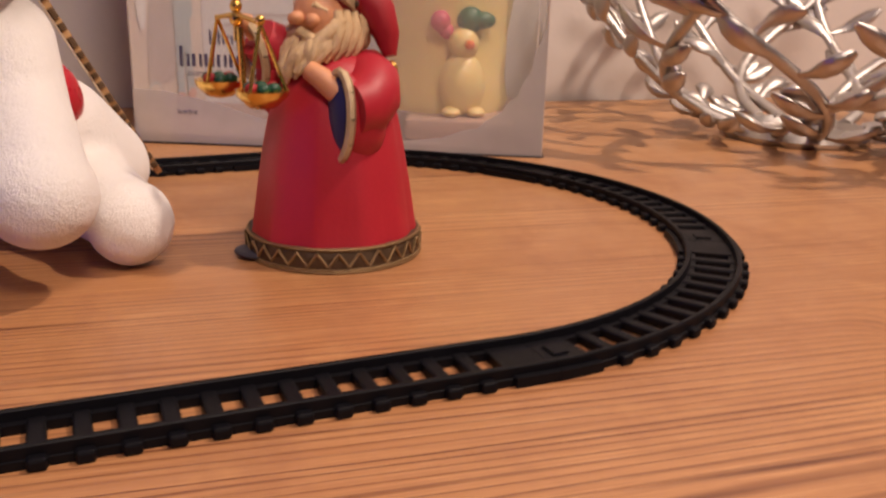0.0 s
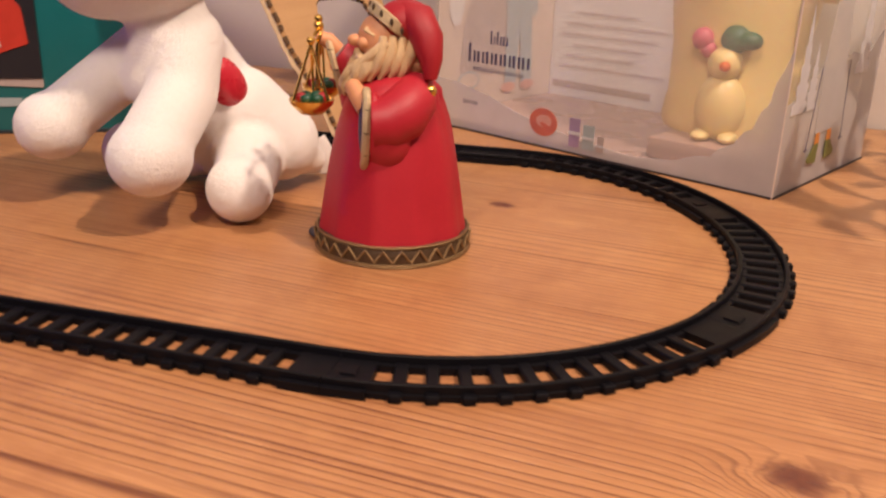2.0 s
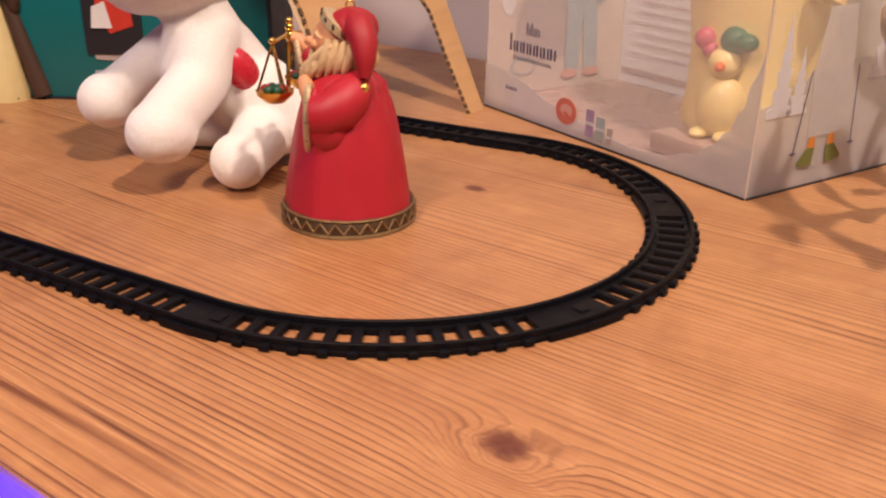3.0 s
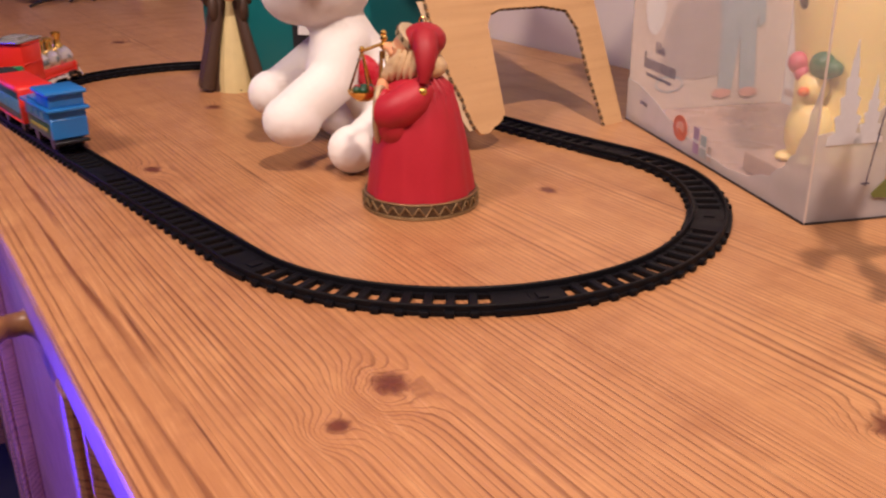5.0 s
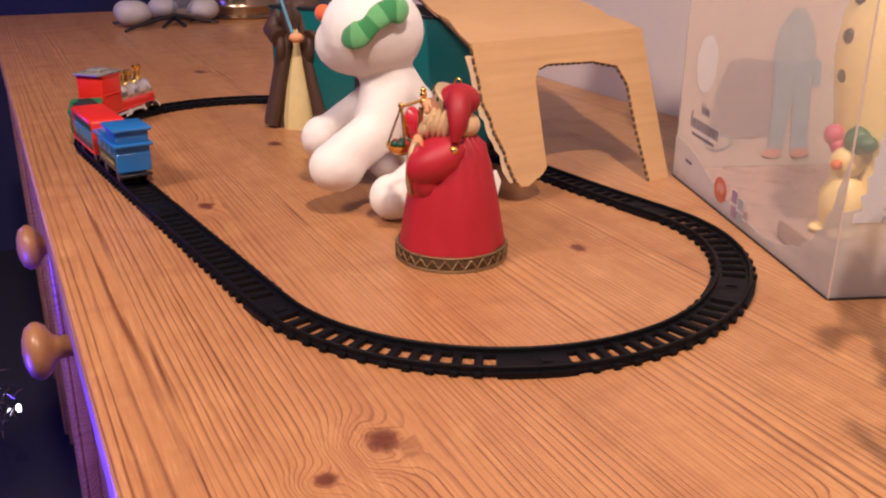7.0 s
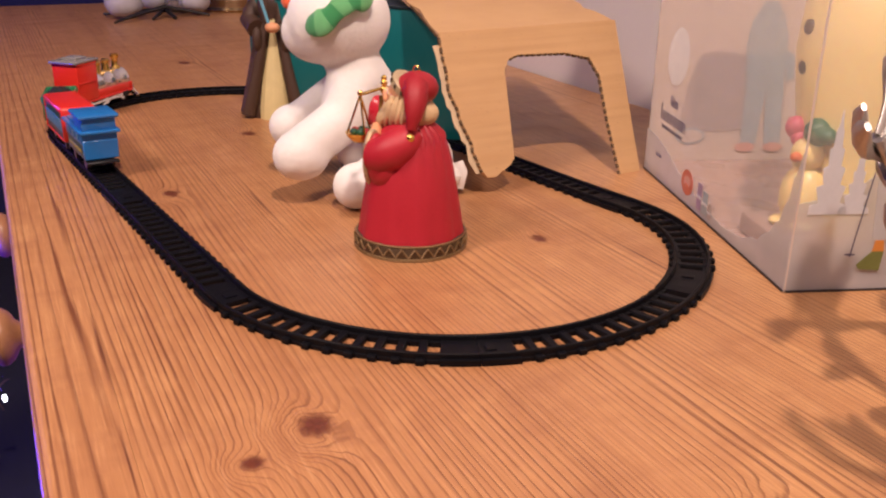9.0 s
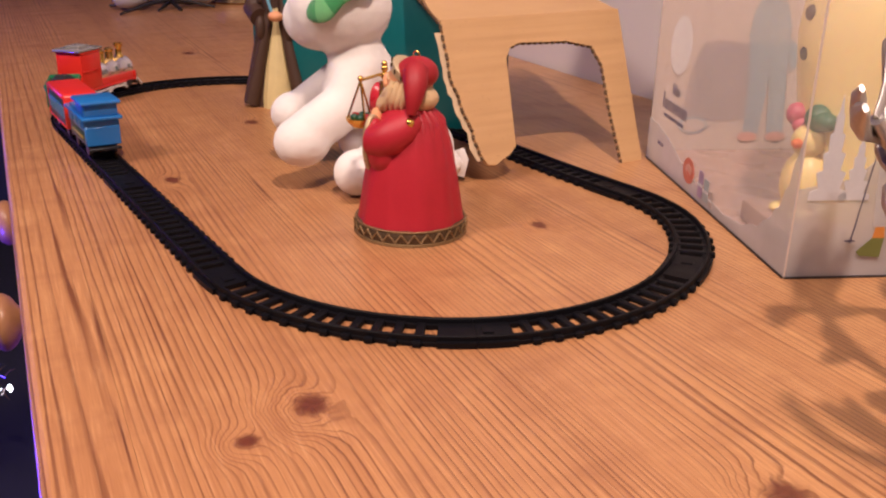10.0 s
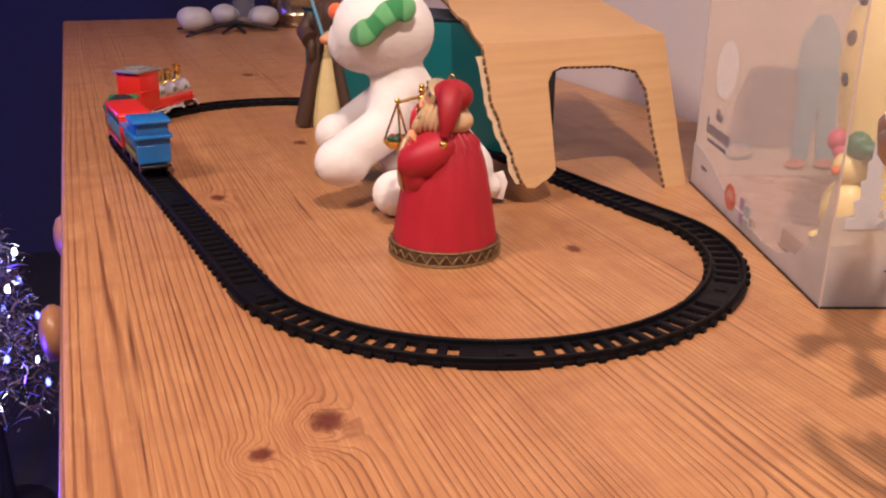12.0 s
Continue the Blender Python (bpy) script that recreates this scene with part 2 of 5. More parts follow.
M = {
    "top": pine("pine_top", "y", KNOTS), "pine": pine("pine_front", "z"),
    "knob": paint("turned_pine", (0.42, 0.20, 0.085), 0.35, vary=0.3, scale=35, coat=0.3),
    "wall": plaster(), "card": cardboard(), "plush": plush(),
    "flute": paint("card_flute_dark", (0.10, 0.055, 0.025), 0.8, vary=0.4, scale=200),
    "liner": paint("torn_card_liner", (0.62, 0.47, 0.30), 0.85, vary=0.2, scale=150),
    "track": paint("black_track_plastic", (0.0040, 0.0040, 0.0060), 0.50, vary=0.3, scale=90, spec=0.15),
    "black": paint("black_plastic", (0.014, 0.014, 0.017), 0.4, vary=0.3),
    "coal": paint("coal_black", (0.016, 0.015, 0.016), 0.7, vary=0.5, scale=300, bump=0.8, depth=0.001),
    "red": paint("toy_red", (0.72, 0.030, 0.020), 0.32, vary=0.08, coat=0.2),
    "green": paint("toy_green", (0.010, 0.17, 0.065), 0.35, vary=0.12, coat=0.2),
    "darkgreen": paint("toy_dark_green", (0.030, 0.085, 0.060), 0.4, vary=0.15),
    "blue": paint("toy_blue", (0.018, 0.17, 0.50), 0.33, vary=0.1, coat=0.2),
    "window": paint("toy_window_blue", (0.07, 0.25, 0.46), 0.35, vary=0.15),
    "yellow": paint("toy_yellow", (0.42, 0.36, 0.05), 0.45, vary=0.2),
    "roof": paint("toy_grey", (0.33, 0.32, 0.32), 0.25, 0.3, vary=0.12),
    "chrome": paint("toy_silver", (0.78, 0.76, 0.74), 0.2, 0.85, vary=0.08),
    "gold": paint("toy_gold", (0.78, 0.50, 0.13), 0.24, 0.95, vary=0.15),
    "white": paint("toy_white", (0.72, 0.72, 0.72), 0.45, vary=0.1),
    "robe": paint("robe_red", (0.44, 0.014, 0.030), 0.50, vary=0.22, scale=70, bump=0.25),
    "hat": paint("hat_red", (0.35, 0.009, 0.018), 0.54, vary=0.25, scale=90),
    "trim": paint("antique_gold_trim", (0.32, 0.215, 0.105), 0.38, 0.6, vary=0.6, scale=350, bump=0.6, depth=0.0006),
    "hem": paint("hem_bronze", (0.105, 0.066, 0.036), 0.42, 0.35, vary=0.6, scale=300, bump=0.6, depth=0.0006),
    "braid": paint("pale_gold_braid", (0.60, 0.47, 0.28), 0.40, 0.35, vary=0.4, scale=350, bump=0.5, depth=0.0005),
    "footshade": paint("foot_shade_navy", (0.030, 0.028, 0.045), 0.5, vary=0.4, scale=200),
    "navy": paint("lining_navy", (0.016, 0.018, 0.085), 0.45, vary=0.3),
    "skin": paint("painted_face", (0.72, 0.34, 0.17), 0.5, vary=0.2, scale=160),
    "beard": paint("cream_beard", (0.78, 0.56, 0.31), 0.55, vary=0.40, scale=200, bump=0.7, depth=0.001),
    "leaf": paint("pan_green", (0.012, 0.075, 0.040), 0.4, vary=0.4, scale=250),
    "bark": paint("brown_robe", (0.060, 0.029, 0.017), 0.6, vary=0.35, scale=120, bump=0.4),
    "cream": paint("cream_tunic", (0.66, 0.55, 0.27), 0.6, vary=0.2, scale=120, bump=0.4),
    "stick": paint("pale_blue_stick", (0.16, 0.42, 0.58), 0.3, vary=0.1),
    "teal": paint("teal_card", (0.005, 0.135, 0.148), 0.38, vary=0.15, scale=20),
    "tealside": paint("teal_dark_edge", (0.008, 0.020, 0.030), 0.5, vary=0.2),
    "print_dark": paint("print_black", (0.018, 0.018, 0.024), 0.4, vary=0.2),
    "print_red": paint("print_red", (0.55, 0.045, 0.030), 0.4, vary=0.3, scale=150),
    "print_coral": paint("print_coral", (0.60, 0.17, 0.12), 0.4, vary=0.35, scale=150),
    "print_pale": paint("print_pale_coral", (0.66, 0.36, 0.30), 0.4, vary=0.3, scale=150),
    "print_ink": paint("print_navy_ink", (0.075, 0.068, 0.13), 0.5, vary=0.2),
    "print_blue": paint("print_pale_blue", (0.36, 0.43, 0.46), 0.5, vary=0.25, scale=90),
    "print_grey": paint("print_grey_lilac", (0.44, 0.375, 0.36), 0.5, vary=0.25, scale=90),
    "print_orange": paint("print_orange", (0.62, 0.24, 0.05), 0.5, vary=0.2),
    "print_olive": paint("print_olive", (0.16, 0.18, 0.05), 0.5, vary=0.3, scale=120),
    "print_purple": paint("print_purple", (0.36, 0.27, 0.42), 0.5, vary=0.3, scale=120),
    "boxcard": paint("white_box_card", (0.70, 0.70, 0.72), 0.5, vary=0.10, scale=30),
    "snow": paint("printed_snow", (0.62, 0.63, 0.66), 0.35, vary=0.16, scale=45),
    "tray": paint("tray_card", (0.47, 0.33, 0.28), 0.28, vary=0.18, scale=25),
    "print_faint": paint("print_faint_grey", (0.56, 0.52, 0.53), 0.5, vary=0.15),
    "insert": paint("insert_card", (0.60, 0.515, 0.455), 0.5, vary=0.12, scale=25),
    "wax": paint("cream_wax", (0.88, 0.70, 0.31), 0.38, vary=0.10, scale=40, sss=0.35),
    "waxgreen": paint("green_wax", (0.010, 0.12, 0.060), 0.4, vary=0.3),
    "waxpink": paint("pink_wax", (0.58, 0.10, 0.16), 0.45, vary=0.2),
    "waxorange": paint("orange_wax", (0.75, 0.15, 0.03), 0.45, vary=0.2),
    "button": paint("button_black", (0.022, 0.014, 0.016), 0.4, vary=0.3),
    "felt": paint("felt_green", (0.035, 0.27, 0.085), 0.9, vary=0.25, scale=250, bump=0.6, depth=0.0008, sheen=0.4),
    "feltlight": paint("felt_light_green", (0.14, 0.46, 0.18), 0.9, vary=0.25, scale=250, bump=0.6, depth=0.0008, sheen=0.4),
    "satin": paint("red_satin", (0.52, 0.020, 0.040), 0.28, vary=0.2, scale=200),
    "nose": paint("orange_felt", (0.80, 0.13, 0.035), 0.8, vary=0.15, sheen=0.3),
    "tag": paint("white_satin_tag", (0.80, 0.78, 0.75), 0.5, vary=0.08),
    "silver": paint("cast_silver", (0.56, 0.53, 0.50), 0.40, 1.0, vary=0.25, scale=60, bump=0.35, depth=0.0008),
    "brass": paint("old_brass", (0.42, 0.33, 0.22), 0.22, 0.95, vary=0.3),
    "stone": paint("grey_pebble", (0.44, 0.42, 0.43), 0.55, vary=0.3, scale=60),
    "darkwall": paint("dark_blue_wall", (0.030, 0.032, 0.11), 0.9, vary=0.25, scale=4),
    "carpet": paint("dark_carpet", (0.022, 0.022, 0.040), 0.95, vary=0.4, scale=60, bump=0.6, depth=0.002),
    "ceiling": paint("ceiling_white", (0.74, 0.72, 0.69), 0.9, vary=0.05, scale=4),
    "tinsel": paint("silver_tinsel", (0.75, 0.77, 0.85), 0.18, 1.0, vary=0.2, scale=300, bump=0),
    "bulb": glow("blue_bulb", (0.10, 0.12, 1.0), 9.0), "bulbwhite": glow("cool_white_bulb", (0.9, 0.92, 1.0), 9.0),
    "frost": glassy("frosted_print", (0.95, 0.95, 0.96), 0.50, 0.3), "clear": glassy("clear_plastic", (0.97, 0.97, 0.98), 0.83), "clearer": glassy("clear_side_plastic", (0.98, 0.98, 0.98), 0.85), "glass": glassy("clear_glass", (0.93, 0.95, 0.97), 0.93, 0.04),
}


# ---- shapes ----
def part(name, bm, material, parent=None, label="", smooth=True, angle=40):
    """Links a bmesh as one mesh object; several materials may be given in a list."""
    me = bpy.data.meshes.new(name)
    bmesh.ops.recalc_face_normals(bm, faces=bm.faces)
    if smooth:
        for f in bm.faces:
            f.smooth = True
        for e in bm.edges:
            if len(e.link_faces) == 2 and e.calc_face_angle(0) > radians(angle):
                e.smooth = False
    bm.to_mesh(me)
    bm.free()
    for m in material if isinstance(material, (list, tuple)) else (material,):
        me.materials.append(M[m])
    ob = new(name, me)
    if parent is not None:
        ob.parent = parent
    if label:
        tagged(ob, label)
    return ob


def empty(name, m, label, category, group="", kind=""):
    ob = new(name)
    ob.empty_display_size = 0.02
    ob.matrix_world = m
    return tagged(ob, label, category, group, kind)


def merge(bm, other, m=None, mat=0):
    """Adds the bmesh other to bm, moved by m, in material slot mat."""
    if m is not None:
        bmesh.ops.transform(other, matrix=m, verts=other.verts)
    table = {v: bm.verts.new(v.co) for v in other.verts}
    for f in other.faces:
        g = bm.faces.new([table[v] for v in f.verts])
        g.material_index = mat if mat is not None else f.material_index
    other.free()
    return bm


def block(sx, sy, sz, bevel=0.0, seg=2):
    """A block centred in x and y that stands on z = 0."""
    bm = bmesh.new()
    bmesh.ops.create_cube(bm, size=1)
    bmesh.ops.transform(bm, matrix=Matrix.Translation((0, 0, sz / 2)) @ Matrix.Diagonal((sx, sy, sz, 1)), verts=bm.verts)
    if bevel:
        bmesh.ops.bevel(bm, geom=list(bm.edges), offset=bevel, segments=seg, affect="EDGES", profile=0.5)
    return bm


def span(x0, x1, y0, y1, z0, z1, bevel=0.0, seg=2):
    bm = block(x1 - x0, y1 - y0, z1 - z0, bevel, seg)
    bmesh.ops.translate(bm, vec=((x0 + x1) / 2, (y0 + y1) / 2, z0), verts=bm.verts)
    return bm


def lathe(profile, seg=32, wave=None):
    """A turned body from (radius, z) pairs. wave(angle, z, r) gives the radius."""
    bm = bmesh.new()
    rings = []
    for r, z in profile:
        if r <= 1e-6:
            rings.append([bm.verts.new((0, 0, z))])
            continue
        ring = []
        for i in range(seg):
            a = 2 * math.pi * i / seg
            q = wave(a, z, r) if wave else r
            ring.append(bm.verts.new((q * math.cos(a), q * math.sin(a), z)))
        rings.append(ring)
    for a, b in zip(rings, rings[1:]):
        for i in range(seg):
            j = (i + 1) % seg
            if len(a) == 1 and len(b) > 1:
                bm.faces.new((a[0], b[i], b[j]))
            elif len(b) == 1 and len(a) > 1:
                bm.faces.new((a[i], b[0], a[j]))
            elif len(a) > 1:
                bm.faces.new((a[i], b[i], b[j], a[j]))
    for ring in (rings[0], rings[-1]):
        if len(ring) > 1:
            bm.faces.new(ring)
    return bm


def ball(c, rx, ry=None, rz=None, u=20, v=14, turn=None):
    bm = bmesh.new()
    bmesh.ops.create_uvsphere(bm, u_segments=u, v_segments=v, radius=1)
    m = Matrix.Translation(c) @ (turn or Matrix.Identity(4)) @ Matrix.Diagonal((rx, ry or rx, rz or rx, 1))
    bmesh.ops.transform(bm, matrix=m, verts=bm.verts)
    return bm


def tube(points, radii, seg=8, flat=1.0, normal=None):
    """A round or flattened rod along points with a radius at each."""
    bm = bmesh.new()
    pts = [Vector(p) for p in points]
    if not isinstance(radii, (list, tuple)):
        radii = [radii] * len(pts)
    rings = []
    side = None
    for i, p in enumerate(pts):
        d = (pts[min(i + 1, len(pts) - 1)] - pts[max(i - 1, 0)]).normalized()
        n = Vector(normal) if normal else (side if side is not None else (Vector((0, 0, 1)) if abs(d.z) < 0.9 else Vector((1, 0, 0))))
        s = d.cross(n).normalized()
        n = s.cross(d).normalized()
        side = n
        rings.append([bm.verts.new(p + radii[i] * (math.cos(2 * math.pi * k / seg) * s + flat * math.sin(2 * math.pi * k / seg) * n)) for k in range(seg)])
    for a, b in zip(rings, rings[1:]):
        for k in range(seg):
            bm.faces.new((a[k], a[(k + 1) % seg], b[(k + 1) % seg], b[k]))
    bm.faces.new(rings[0]), bm.faces.new(rings[-1])
    return bm


def sheet(outline, thick, holes=()):
    """A flat sheet in x-z from an outline, with thickness along y (0 to thick)."""
    bm = bmesh.new()
    loops = []
    for line in (outline, *holes):
        vs = [bm.verts.new((x, 0, z)) for x, z in line]
        loops.append([bm.edges.new((vs[i], vs[(i + 1) % len(vs)])) for i in range(len(vs))])
    bmesh.ops.triangle_fill(bm, edges=[e for l in loops for e in l], use_beauty=True, use_dissolve=False)
    got = bmesh.ops.extrude_face_region(bm, geom=list(bm.faces))
    bmesh.ops.translate(bm, vec=(0, thick, 0), verts=[v for v in got["geom"] if isinstance(v, bmesh.types.BMVert)])
    return bm


def text_bm(words, size, depth=0.0003):
    """Raised letters in the x-y plane, centred."""
    cu = bpy.data.curves.new("letters", "FONT")
    cu.body, cu.size, cu.extrude, cu.align_x, cu.align_y = words, size, depth, "CENTER", "CENTER"
    ob = new("letters", cu)
    me = bpy.data.meshes.new_from_object(ob.evaluated_get(bpy.context.evaluated_depsgraph_get()))
    bm = bmesh.new()
    bm.from_mesh(me)
    bpy.data.objects.remove(ob)
    bpy.data.meshes.remove(me)
    return bm


def thing(name, bm, material, label, category, m=None, group="", kind="", smooth=True, angle=40):
    ob = part(name, bm, material, smooth=smooth, angle=angle)
    if m is not None:
        ob.matrix_world = m
    return tagged(ob, label, category, group, kind)


def frame_of(origin, x_axis, z_axis=(0, 0, 1)):
    """A pose with its x along x_axis and z near z_axis."""
    x = Vector(x_axis).normalized()
    z = Vector(z_axis)
    z = (z - x * z.dot(x)).normalized()
    y = z.cross(x)
    m = Matrix((x, y, z)).transposed().to_4x4()
    m.translation = origin
    return m


# ---- the room ----
EDGE, WALL, FAR, NEAR = -0.105, 0.525, 1.71, -0.75


def room():
    thing("floor", span(-2.6, 0.62, -2.2, 2.75, -0.90, -0.80), "carpet", "dark carpeted floor of a dim room", "floor", kind="structure")
    thing("ceiling", span(-2.6, 0.62, -2.2, 2.75, 1.60, 1.66), "ceiling", "plain white ceiling", "ceiling", kind="structure")
    thing("wall_east", span(WALL, 0.62, -2.2, 2.75, -0.80, 1.60), "wall", "pale plastered wall behind the sideboard", "wall", kind="structure")
    thing("wall_north", span(-2.6, WALL, 2.65, 2.75, -0.80, 1.60), "darkwall", "dark blue wall at the far end", "wall", kind="structure")
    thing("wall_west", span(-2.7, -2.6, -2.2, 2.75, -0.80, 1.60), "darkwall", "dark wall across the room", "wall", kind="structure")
    thing("wall_south", span(-2.6, WALL, -2.3, -2.2, -0.80, 1.60), "wall", "plain wall behind", "wall", kind="structure")


def sideboard():
    base = empty("sideboard", pose(0, 0, 0), "long waxed knotty pine sideboard with turned knobs", "sideboard")
    seams = (EDGE, -0.071, 0.086, 0.236, 0.384, WALL - 0.004)
    for i, (a, b) in enumerate(zip(seams, seams[1:])):
        bm = span(a + 0.00006, b - 0.00006, NEAR, FAR, -0.026, 0.0)
        if i == 0:
            bm.free()
            bm = span(a, b - 0.00006, NEAR, FAR, -0.026, 0.0)
            es = [e for e in bm.edges if all(v.co.x < a + 0.001 for v in e.verts) and abs((e.verts[0].co - e.verts[1].co).y) > 1]
            bmesh.ops.bevel(bm, geom=es, offset=0.004, segments=3, affect="EDGES", profile=0.5)
        part("plank", bm, "top", base, smooth=False)
    part("carcass", span(EDGE + 0.030, WALL - 0.006, NEAR + 0.02, FAR - 0.02, -0.78, -0.0265), "pine", base, smooth=False)
    part("moulding", span(EDGE + 0.012, EDGE + 0.030, NEAR + 0.01, FAR - 0.01, -0.040, -0.0265, 0.004, 3), "pine", base)
    for y in (-0.42, 0.06, 0.215, 0.745, 0.84, 1.36, 1.60):
        bm = span(EDGE + 0.016, EDGE + 0.030, y - 0.016, y + 0.016, -0.76, -0.041, 0.002, 2)
        merge(bm, span(EDGE + 0.009, EDGE + 0.017, y - 0.011, y + 0.011, -0.74, -0.075, 0.004, 3))
        part("pilaster", bm, "pine", base)
    for y0, y1 in ((-0.40, 0.04), (0.235, 0.725), (0.86, 1.34)):
        drawer = part("drawer_front", span(EDGE + 0.0235, EDGE + 0.0305, y0, y1, -0.155, -0.046, 0.003, 2), "pine", base)
        for y in (y0 + 0.13, y1 - 0.125) if y0 < 0.5 else ():
            neck = 0.012 if y0 > 0.2 and y0 < 0.5 and y < 0.5 else 0.004
            knob = lathe([(0, 0), (0.017, 0), (0.0175, 0.004), (0.012, 0.007), (0.0085, 0.012), (0.0085, 0.013 + neck), (0.011, 0.017 + neck), (0.018, 0.021 + neck), (0.0215, 0.026 + neck),
                          (0.0215, 0.030 + neck), (0.018, 0.035 + neck), (0.010, 0.038 + neck), (0, 0.039 + neck)], 28)
            bmesh.ops.transform(knob, matrix=pose(EDGE + 0.0235, y, -0.100, 0, -90, 0), verts=knob.verts)
            part("knob", knob, "knob", drawer, "turned wooden knob")


# ---- the railway ----
AX = Vector((-0.115, 0.9934, 0))
NX = Vector((0.9934, 0.115, 0))
C1 = NX * 0.1602 + AX * 0.1485
C2 = NX * 0.1602 + AX * 0.5425
RAD = 0.1470
LONG = (C2 - C1).length
ARC = math.pi * RAD


def oval(s):
    """The place and heading on the oval, s metres past the near end of the western straight, northwards."""
    s %= 2 * LONG + 2 * ARC
    if s < LONG:
        return C1 - NX * RAD + AX * s, AX
    s -= LONG
    if s < ARC:
        a = s / RAD
        return C2 + RAD * (-NX * math.cos(a) + AX * math.sin(a)), (NX * math.sin(a) + AX * math.cos(a))
    s -= ARC
    if s < LONG:
        return C2 + NX * RAD - AX * s, -AX
    a = (s - LONG) / RAD
    return C1 + RAD * (NX * math.cos(a) - AX * math.sin(a)), (-NX * math.sin(a) - AX * math.cos(a))


def on_track(s):
    """The same, with the slight outward bow of the laid track at its near eastern bend."""
    whole = 2 * LONG + 2 * ARC
    p, d = oval(s)
    bow = 0.0060 * math.exp(-((s % whole - (whole - ARC + 0.050)) / 0.075) ** 2)
    return p + Vector((-d.y, d.x, 0)) * bow, d


def strip(bm, s0, s1, a, b, z0, z1, step):
    """A bar that follows the track from s0 to s1, between the offsets a and b to its right."""
    n = max(1, round((s1 - s0) / step))
    rows = []
    for i in range(n + 1):
        p, d = on_track(s0 + (s1 - s0) * i / n)
        r = Vector((d.y, -d.x, 0))
        rows.append([bm.verts.new(p + r * o + Vector((0, 0, z))) for o, z in ((a, z0), (b, z0), (b, z1), (a, z1))])
    for u, v in zip(rows, rows[1:]):
        for k in range(4):
            bm.faces.new((u[k], v[k], v[(k + 1) % 4], u[(k + 1) % 4]))
    bm.faces.new(rows[0]), bm.faces.new(rows[-1])


def railway():
    track = empty("toy_railway_track", pose(0, 0, 0), "oval of black plastic toy railway track on the pine top", "toy track")
    cross = block(0.0272, 0.0046, 0.0032, 0.0008, 2)
    sleeper = bpy.data.meshes.new("sleeper")
    cross.to_mesh(sleeper)
    cross.free()
    sleeper.materials.append(M["track"])
    whole = 2 * LONG + 2 * ARC
    far0, far1, near0 = LONG + 0.0059, LONG + ARC - 0.0059, whole - 0.4720
    joints = [-0.0059, LONG / 2, far0, far0 + (far1 - far0) / 3, far0 + (far1 - far0) * 2 / 3, far1, (far1 + near0) / 2, near0, whole - 0.3185, whole - 0.1615, whole - 0.0059]
    for i, (e0, e1) in enumerate(zip(joints, joints[1:])):
        straight = i in (0, 1, 5, 6)
        pitch = 0.01035 if straight else 0.01067
        p0, p1 = (0.0138 if j in (0, len(joints) - 1) else 0.0180 for j in (i, i + 1))
        for side in (-1, 1):
            bm = bmesh.new()
            rows = []
            n = max(1, round((e1 - e0) / 0.006))
            for k in range(n + 1):
                p, d = on_track(e0 + 0.0001 + (e1 - e0 - 0.0002) * k / n)
                r = Vector((d.y, -d.x, 0)) * side
                rows.append([bm.verts.new(p + r * o + Vector((0, 0, z))) for o, z in
                             ((0.0066, 0), (0.0066, 0.0026), (0.0084, 0.0028), (0.0087, 0.0053), (0.0090, 0.0056), (0.0103, 0.0056), (0.0106, 0.0052), (0.0107, 0.0024), (0.0113, 0.0022), (0.0113, 0))])
            for u, v in zip(rows, rows[1:]):
                for k in range(10):
                    bm.faces.new((u[k], v[k], v[(k + 1) % 10], u[(k + 1) % 10]))
            bm.faces.new(rows[0]), bm.faces.new(rows[-1])
            part("rail", bm, "track", track, smooth=False)
        for a, b in ((e0 + 0.0001, e0 + p0), (e1 - p1, e1 - 0.0001)):
            bm = bmesh.new()
            strip(bm, a, b, -0.0130, 0.0130, 0.0, 0.0031, 0.005)
            plate = part("joint_plate", bm, "track", track, smooth=False)
        snap = bmesh.new()
        strip(snap, e1 - 0.0085, e1 - 0.0035, -0.0032, 0.0032, 0.0029, 0.0038, 0.005)
        part("snap", snap, "track", plate, smooth=False)
        clear = e1 - e0 - p0 - p1 - 0.0064
        k = round(clear / pitch)
        for j in range(1, k + 1):
            at = e0 + p0 + 0.0032 + (j - 0.5) * clear / k
            p, d = on_track(at)
            ob = new("sleeper", sleeper)
            ob.parent = track
            ob.matrix_basis = frame_of(p, (d.y, -d.x, 0))


def wheel(parent, x, y, r=0.0052):
    bm = lathe([(0, 0), (r * 0.9, 0), (r, 0.0005), (r, 0.0018), (r * 1.12, 0.002), (r * 1.12, 0.0028), (0, 0.0028)], 18)
    m = pose(x, y + (0.0014 if y > 0 else -0.0014), 0.0056 + r, 90 if y > 0 else -90, 0, 0)
    bmesh.ops.transform(bm, matrix=m, verts=bm.verts)
    part("wheel", bm, "black", parent)


def underframe(car, length, width=0.019):
    part("underframe", merge(span(-length / 2, length / 2, -width / 2, width / 2, 0.0105, 0.0150, 0.0008, 1),
                             span(-length / 2 - 0.006, length / 2 + 0.004, -0.0022, 0.0022, 0.0115, 0.0132, 0.0004, 1)), "black", car)
    for x in (-length / 2 + 0.009, length / 2 - 0.009):
        for y in (-0.0092, 0.0092):
            wheel(car, x, y)


def at_track(s, half):
    a, b = on_track(s - half)[0], on_track(s + half)[0]
    return frame_of((a + b) / 2, b - a)


